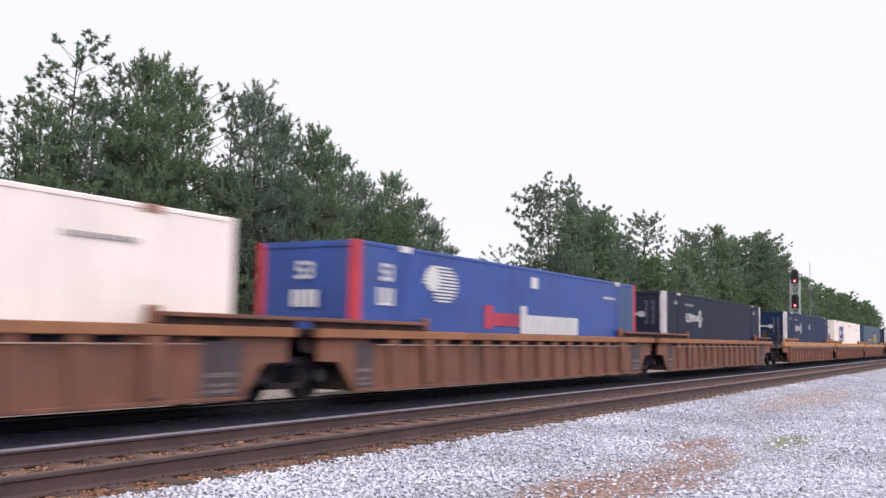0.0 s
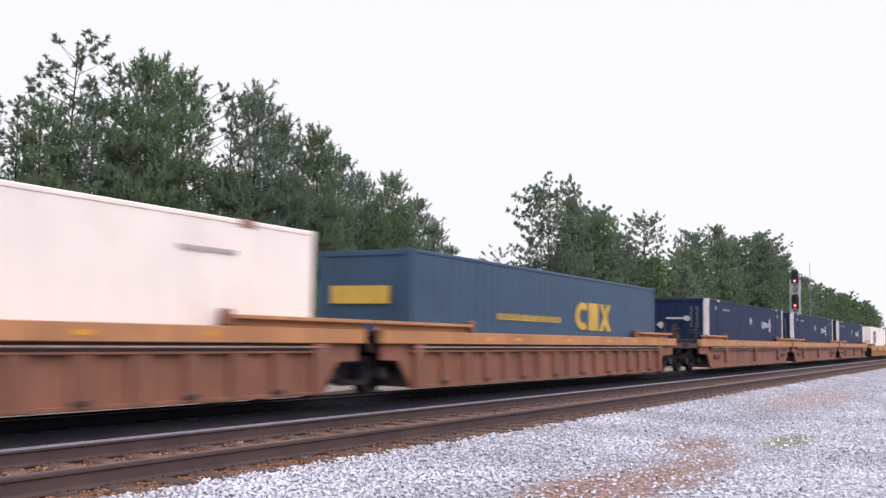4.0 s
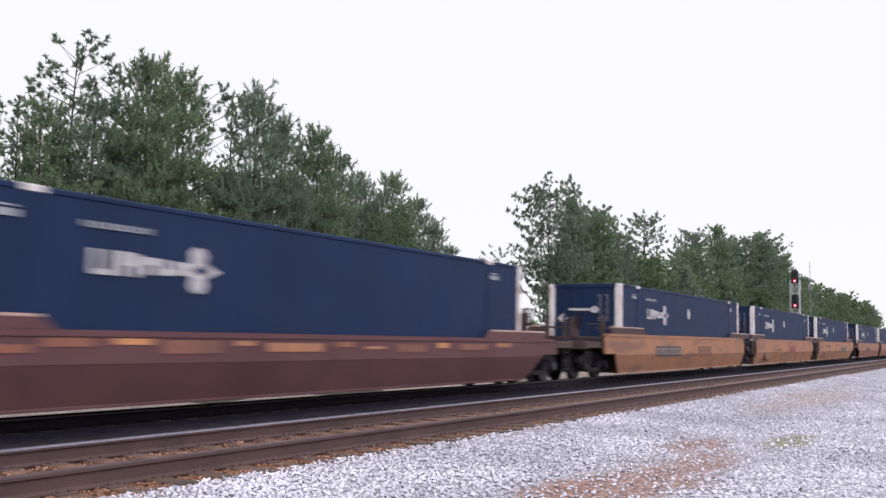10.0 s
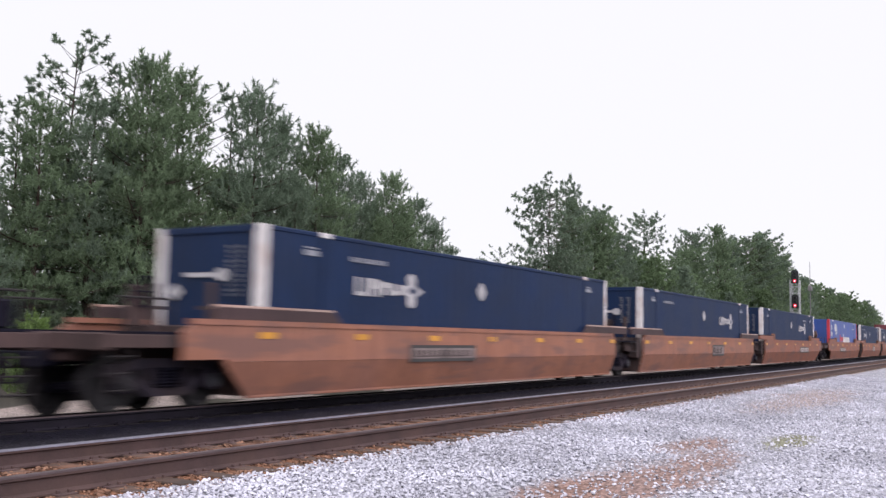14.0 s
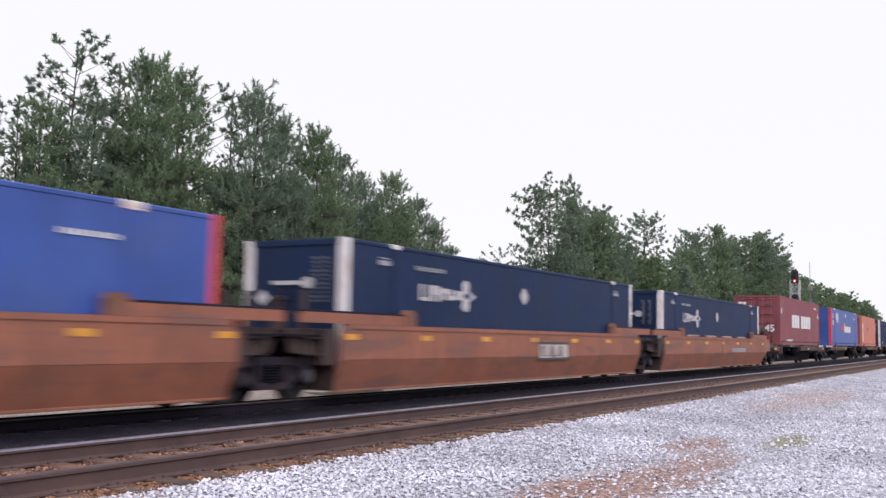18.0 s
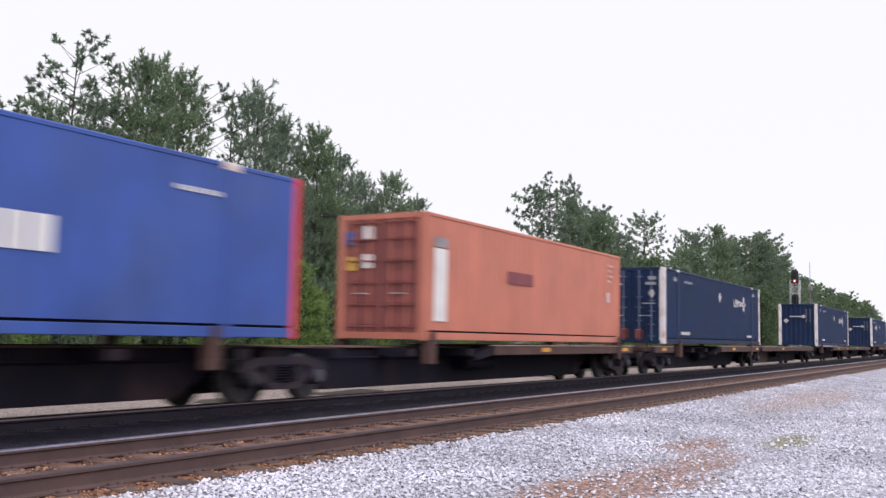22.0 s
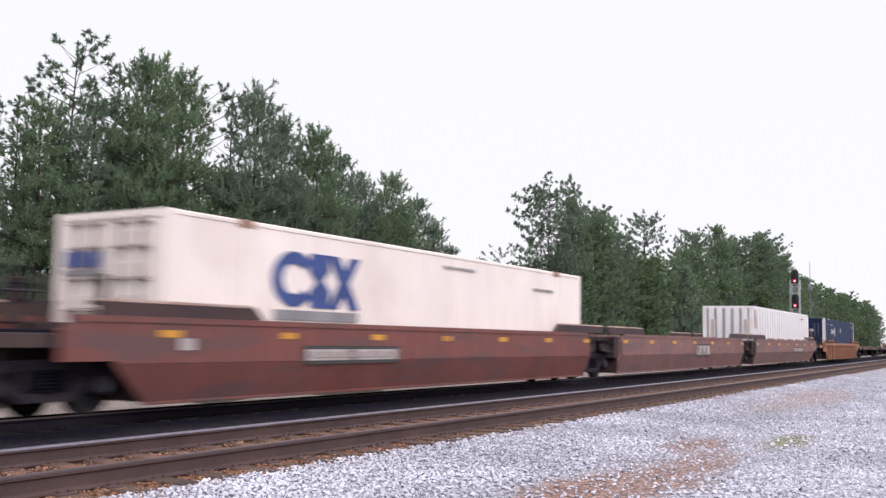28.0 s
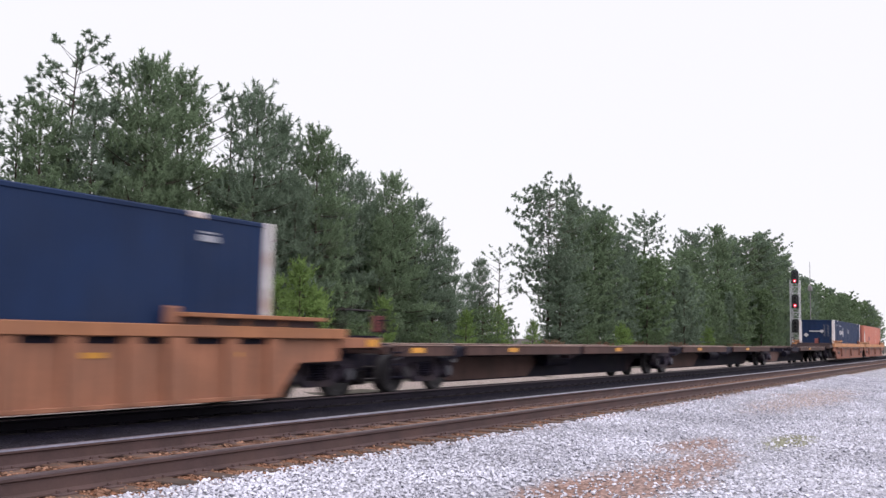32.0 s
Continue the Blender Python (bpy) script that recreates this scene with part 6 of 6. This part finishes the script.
    # the leader, and the upright candles round it
    for i in range(7):
        brush(stem(height * 0.97) + np.array([0, 0, 0.10 * i - 0.35]) + rng.normal(0, 0.02, 3), np.array([0, 0, 1.0]) + rng.normal(0, 0.06, 3), 0.8)
    for i in range(4):
        a = rng.uniform(0, 6.28)
        brush(stem(height * 0.95) + np.array([0.16 * math.cos(a), 0.16 * math.sin(a), rng.uniform(-0.3, 0.1)]), np.array([0.25 * math.cos(a), 0.25 * math.sin(a), 1.0]), 1.1)
    c, dd, sz = np.array(centres), np.array(dirs), np.array(sizes)
    dd /= np.linalg.norm(dd, axis=1)[:, None]
    n = len(c)
    along = np.sort(rng.uniform(0, 1, (n, nb)), axis=1)
    ball = shape != "cone"
    root_ = c[:, None, :] + dd[:, None, :] * (along * sz[:, None] * (0.35 if ball else 1.0))[:, :, None]
    out = dd[:, None, :] * (0.2 if ball else 0.62) + rng.normal(0, 0.52, (n, nb, 3))
    out /= np.linalg.norm(out, axis=2)[:, :, None]
    tip = root_ + out * (sz[:, None] * 0.48 * (1.12 - 0.40 * along))[:, :, None]
    sd = np.cross(out, rng.normal(0, 1, (n, nb, 3)))
    sd /= np.linalg.norm(sd, axis=2)[:, :, None] + 1e-9
    wv = wide * (sz / blade)[:, None, None]
    v = np.stack([root_ + sd * wv, tip, root_ - sd * wv], axis=2).reshape(-1, 3)
    f = np.arange(len(v)).reshape(-1, 3)
    crown = bpy.data.meshes.new("crown")
    crown.from_pydata(v.tolist(), [], f.tolist())
    crown.materials.append(needle)
    return raw_mesh("trunk", tv, tf, BARK), crown


# close pines with dense crowns, thin-topped ones, lower ones that close the wood behind
PINES = [pine_meshes(11, 10.5, 2.9, 0.08, NEEDLE), pine_meshes(12, 10.0, 2.6, 0.08, NEEDLE_B), pine_meshes(13, 10.5, 3.2, 0.10, NEEDLE), pine_meshes(14, 9.5, 2.3, 0.06, NEEDLE_B)]
SPARSE = [pine_meshes(21, 11.0, 1.9, 0.35, NEEDLE_B, gap=0.66, per=4, inner=0.70, lift=0.25, step=0.22, blade=0.32, wide=0.026, shape="round"),
          pine_meshes(22, 12.0, 3.1, 0.38, NEEDLE_B, gap=0.38, per=7, inner=0.52, step=0.34, blade=0.44, wide=0.040, nb=13, shape="round"),
          pine_meshes(23, 12.0, 2.3, 0.62, NEEDLE_B, gap=0.40, per=6, inner=0.50, step=0.36, blade=0.44, wide=0.040, nb=13, shape="round")]
BEHIND = [pine_meshes(61, 9.5, 2.7, 0.10, NEEDLE, bare=9.0, gap=0.50, step=0.40, blade=0.48, wide=0.050, nb=10), pine_meshes(62, 9.5, 2.5, 0.10, NEEDLE_B, bare=9.0, gap=0.50, step=0.40, blade=0.48, wide=0.050, nb=10)]
TALL = [pine_meshes(31, 12.0, 3.1, 0.08, NEEDLE, bare=9.0, gap=0.55, per=6, step=0.38, blade=0.50, wide=0.048, nb=12, shape="round"), pine_meshes(32, 13.0, 2.9, 0.08, NEEDLE_B, bare=9.0, gap=0.55, per=6, step=0.38, blade=0.50, wide=0.048, nb=12, shape="round"),
        pine_meshes(33, 12.0, 3.4, 0.06, NEEDLE, bare=9.0, gap=0.52, per=6, step=0.38, blade=0.50, wide=0.048, nb=12)]
FAR = [pine_meshes(51, 12.0, 3.0, 0.04, NEEDLE, bare=9.0, gap=0.8, step=0.72, blade=0.80, wide=0.12, nb=9, shape="round"), pine_meshes(52, 12.0, 2.6, 0.04, NEEDLE_B, bare=9.0, gap=0.8, step=0.72, blade=0.80, wide=0.12, nb=9),
       pine_meshes(53, 12.0, 3.2, 0.04, LEAF, bare=9.0, gap=0.8, step=0.72, blade=0.80, wide=0.13, nb=9, shape="round")]
YOUNG = [pine_meshes(41, 2.6, 0.95, 0.05, NEEDLE_Y, gap=0.24, step=0.2, blade=0.24, nb=14), pine_meshes(42, 3.4, 1.1, 0.05, NEEDLE_Y, gap=0.26, step=0.2, blade=0.26, nb=14), pine_meshes(43, 3.0, 1.3, 0.05, LEAF, gap=0.26, step=0.2, blade=0.2, wide=0.03, nb=9, shape="round")]
BRUSH = pine_meshes(44, 1.5, 1.2, 0.02, DRY, gap=0.16, step=0.2, blade=0.22, wide=0.022, nb=10, shape="round")
TREE_NO = [0]


def tree(kind, x, y, height, label="dark green pine with a dense ragged crown", category="pine tree", group="trees of the wood", z=-0.46):
    TREE_NO[0] += 1
    rng = random.Random(TREE_NO[0] * 7 + 3)
    tr, cr = kind
    top = max(v.co.z for v in tr.vertices)
    k = height / top
    ob = tagged(new("pine_tree"), label, category, group=group)
    part("trunk", tr, BARK, ob)
    part("crown", cr, NEEDLE, ob)
    w = k * rng.uniform(0.92, 1.1)
    ob.matrix_world = Matrix.Translation((x, y, z)) @ Matrix.Rotation(rng.uniform(0, 6.28), 4, "Z") @ Matrix.Diagonal((w, w, k, 1))
    return ob


# the near wood, tree by tree
for kind, x, y, h in (
        (SPARSE[0], 17.2, 26.0, 8.8), (SPARSE[0], 18.9, 25.8, 11.2), (SPARSE[0], 20.4, 25.5, 10.8), (PINES[2], 20.5, 24.2, 10.4), (PINES[0], 22.4, 24.6, 10.4), (PINES[1], 14.9, 24.5, 7.8), (PINES[0], 17.2, 24.8, 8.3), (PINES[2], 13.5, 25.0, 7.8),
        (SPARSE[0], 25.2, 26.5, 11.2), (SPARSE[0], 26.3, 26.0, 11.2), (PINES[1], 25.9, 24.3, 10.8), (PINES[3], 28.4, 25.2, 10.1), (SPARSE[0], 30.8, 26.0, 10.4), (PINES[0], 29.4, 24.0, 9.8), (PINES[3], 31.8, 24.8, 9.2), (PINES[1], 33.7, 25.0, 8.8),
        (PINES[2], 35.4, 24.3, 8.9), (PINES[3], 38.4, 25.0, 8.2), (PINES[1], 39.4, 24.6, 7.3), (PINES[3], 41.9, 25.2, 6.2),
        (PINES[3], 18.9, 24.6, 8.7), (PINES[1], 27.6, 23.6, 7.6), (PINES[0], 33.4, 23.6, 6.6), (PINES[3], 36.2, 26.0, 7.8)):
    tree(kind, x, y, h)
rng = random.Random(17)
for row in range(2):
    for i in range(12):
        x = 12.5 + i * 2.2 + rng.uniform(-0.7, 0.7) + row * 0.7
        y = 27.0 + row * 2.8 + rng.uniform(-0.8, 0.8)
        tree(BEHIND[rng.randrange(2)], x * y / 24.0, y, rng.uniform(7.4, 9.0) + row * 0.3 - max(0, (x - 29) * 0.22) - max(0, (19 - x) * 0.35))
for x, y, h, k in ((16.0, 19.5, 1.9, 0), (19.4, 19.8, 2.4, 1), (20.5, 20.0, 2.0, 2), (23.2, 20.5, 3.2, 1), (24.4, 20.6, 3.8, 1), (25.4, 20.8, 3.0, 0), (27.6, 20.5, 2.0, 2), (29.2, 20.5, 2.8, 1), (13.6, 19.5, 1.8, 0),
                   (33.5, 21.0, 2.2, 2), (36.5, 21.0, 2.6, 1), (39.0, 21.5, 3.0, 2), (41.5, 22.0, 3.0, 1), (43.0, 22.5, 2.6, 2), (45.5, 22.0, 2.4, 1), (52.0, 21.5, 2.2, 2), (55.0, 20.5, 2.4, 0), (57.5, 21.0, 2.2, 1), (66.0, 22.0, 2.2, 2), (78.0, 21.5, 2.6, 1), (86.0, 22.0, 2.2, 2)):
    tree(YOUNG[k], x, y, h, "bright green young pine at the edge of the wood", "young pine", "young pines")
for i in range(26):
    x = 44 + i * 2.3 + rng.uniform(-0.8, 0.8)
    tree(BRUSH, x, 21.0 + 0.03 * (x - 44) + rng.uniform(0, 2.2), rng.uniform(0.9, 1.5), "low dry brown bush at the edge of the wood", "bush", "dry bushes")
# beyond the gap
for kind, x, y, h in ((PINES[3], 53.9, 30.0, 6.6), (PINES[1], 51.0, 30.5, 4.6), (SPARSE[0], 60.5, 32.0, 8.4), (PINES[3], 57.5, 33.0, 6.0), (SPARSE[1], 54.9, 25.5, 12.0), (TALL[2], 58.0, 25.2, 10.8), (TALL[1], 63.2, 25.5, 11.4),
                      (TALL[0], 60.5, 24.5, 10.4), (TALL[1], 66.4, 25.0, 9.8), (TALL[1], 54.0, 24.2, 7.6), (SPARSE[2], 86.6, 30.0, 14.0), (TALL[1], 84.0, 31.0, 10.0), (TALL[0], 72.3, 26.0, 8.6), (TALL[1], 79.0, 26.5, 8.8), (TALL[0], 86.0, 27.0, 9.6),
                      (TALL[0], 95.0, 28.0, 11.4), (TALL[1], 99.3, 29.0, 13.8), (TALL[2], 105.9, 28.0, 14.4), (TALL[1], 111.0, 28.5, 14.0), (TALL[0], 115.6, 28.5, 14.2), (SPARSE[1], 119.0, 28.0, 15.4), (TALL[2], 122.0, 27.0, 15.2), (TALL[0], 128.0, 27.0, 15.2), (TALL[1], 133.5, 27.0, 14.2)):
    tree(kind, x, y, h, "tall dark pine with a broad rounded crown")
for i in range(30):
    x = 68 + i * 2.5
    tree(FAR[rng.randrange(3)], x, 24.0 + rng.uniform(0, 3) + 0.02 * max(0, x - 80), rng.uniform(5.5, 8.5))
for i in range(12):
    x = 140 + i * 4.5 + rng.uniform(-1.5, 1.5)
    tree(FAR[rng.randrange(3)], x, 29 + 0.03 * (x - 140) + rng.uniform(0, 4), rng.uniform(12.0, 14.0))
for i in range(30):
    x = 190 + i * 6 + rng.uniform(-2, 2)
    tree(FAR[rng.randrange(3)], x, 12.2 + 0.000095 * x * x + 15 + rng.uniform(0, 9), rng.uniform(12.6, 15.0) - max(0, (x - 300) * 0.02))

# ---------------------------------------------------------------- signal, pole and cabinet


def signal_mast(x, y, z):
    m = tagged(new("signal_mast"), "silver lattice signal mast with black lamp heads showing red", "railway signal")
    m.matrix_world = Matrix.Translation((x, y, z))
    legs = [(-0.45, -0.45), (0.45, -0.45), (0.45, 0.45), (-0.45, 0.45)]
    for a, b in legs:
        bm = bmesh.new()
        box(bm, a - 0.04, a + 0.04, b - 0.04, b + 0.04, 0, 8.4)
        part("leg", bm, GALV, m)
    for i in range(12):
        z0, z1 = i * 0.7, i * 0.7 + 0.7
        for j in range(4):
            a, b = legs[j], legs[(j + 1) % 4]
            bm = bmesh.new()
            rod(bm, (*a, z0), (*b, z1), 0.025, 6)
            rod(bm, (*a, z1), (*b, z1), 0.025, 6)
            part("brace", bm, GALV, m)
    for zz, on in ((8.7, True), (6.0, True), (3.3, False)):
        bm = bmesh.new()
        prism(bm, [(-0.36, -0.65), (0.36, -0.65), (0.36, 0.65), (0.2, 0.8), (-0.2, 0.8), (-0.36, 0.65)], -0.12, 0.12)
        bmesh.ops.rotate(bm, verts=bm.verts, cent=(0, 0, 0), matrix=Matrix.Rotation(-math.pi / 2, 3, "Z"))
        head = part("signal_head", bm, BLACK, m, "black signal head", at=Matrix.Translation((-0.7, -0.12, zz)))
        for k, dz in enumerate((0.4, 0.0, -0.4)):
            lit = on and k == 2
            bm = bmesh.new()
            rod(bm, (-0.16, 0, dz), (-0.12, 0, dz), 0.17 if lit else 0.13, 16)
            part("lamp", bm, LENS if lit else LENS_OFF, head, "glowing red lamp" if lit else "unlit dark lamp")
            if lit:
                bm = bmesh.new()
                rod(bm, (-0.18, 0, dz), (-0.16, 0, dz), 0.07, 12)
                part("lamp_core", bm, LENS_HOT, head, "bright core of the lamp")
            bm = bmesh.new()
            bmesh.ops.create_cone(bm, cap_ends=False, segments=14, radius1=0.18, radius2=0.18, depth=0.22, matrix=Matrix.Translation((-0.24, 0, dz + 0.02)) @ Matrix.Rotation(math.pi / 2, 4, "Y"))
            bmesh.ops.delete(bm, geom=[f for f in bm.faces if f.calc_center_median().z < dz - 0.02], context="FACES")
            part("hood", bm, BLACK, head)
    bm = bmesh.new()
    for j in range(18):
        rod(bm, (-0.42, 0.15, 0.4 + j * 0.42), (-0.42, 0.5, 0.4 + j * 0.42), 0.015, 6)
    rod(bm, (-0.42, 0.15, 0), (-0.42, 0.15, 8.2), 0.02, 6)
    rod(bm, (-0.42, 0.5, 0), (-0.42, 0.5, 8.2), 0.02, 6)
    part("ladder", bm, GALV, m)


signal_mast(107.6, 20.0, -0.3)
bm = bmesh.new()
rod(bm, (0, 0, 0), (0, 0, 8.6), 0.07, 10, 0.05)
rod(bm, (0, 0, 8.6), (0, 0, 12.3), 0.05, 8, 0.03)
box(bm, -0.2, 0.2, -0.24, 0.24, 8.5, 9.2, 0.04)
pole = tagged(new("radio_pole", mesh_of("radio_pole", bm, material("weathered_pole", (0.20, 0.19, 0.20), 0.6, scale=4, bump=0.05))), "thin grey radio pole by the wood", "pole")
pole.matrix_world = Matrix.Translation((128.4, 22.0, -0.46))


def relay_cabinet(x, y):
    c = tagged(new("relay_cabinet"), "white metal relay cabinet beside the track", "cabinet")
    c.matrix_world = Matrix.Translation((x, y, -0.46))
    paint = material("cabinet_white", (0.5652, 0.5966, 0.6437), 0.4, dark=0.9, light=1.05, scale=2, bump=0.03)
    bm = bmesh.new()
    box(bm, -2.2, 2.2, -0.8, 0.8, 0.55, 2.30, 0.03)
    part("body", bm, paint, c)
    bm = bmesh.new()
    prism(bm, [(-2.35, 2.30), (2.35, 2.30), (2.25, 2.44), (-2.25, 2.44)], -0.92, 0.92)
    part("roof", bm, paint, c)
    bm = bmesh.new()
    box(bm, -2.1, 2.1, -0.7, 0.7, 0.0, 0.55)
    part("footing", bm, GALV, c)
    for x0 in (-1.9, -0.45, 1.0):
        bm = bmesh.new()
        box(bm, x0, x0 + 1.2, -0.83, -0.80, 0.75, 2.15, 0.008)
        d = part("door", bm, paint, c)
        bm = bmesh.new()
        rod(bm, (x0 + 1.05, -0.87, 1.3), (x0 + 1.05, -0.87, 1.55), 0.025, 8)
        part("door_handle", bm, GALV, d)


relay_cabinet(116.5, 18.3)


def motions():
    for ob, s, z in MOVERS:
        walk(ob, [(t, on_train(s - far, z)) for t, far in RUN])


motions()
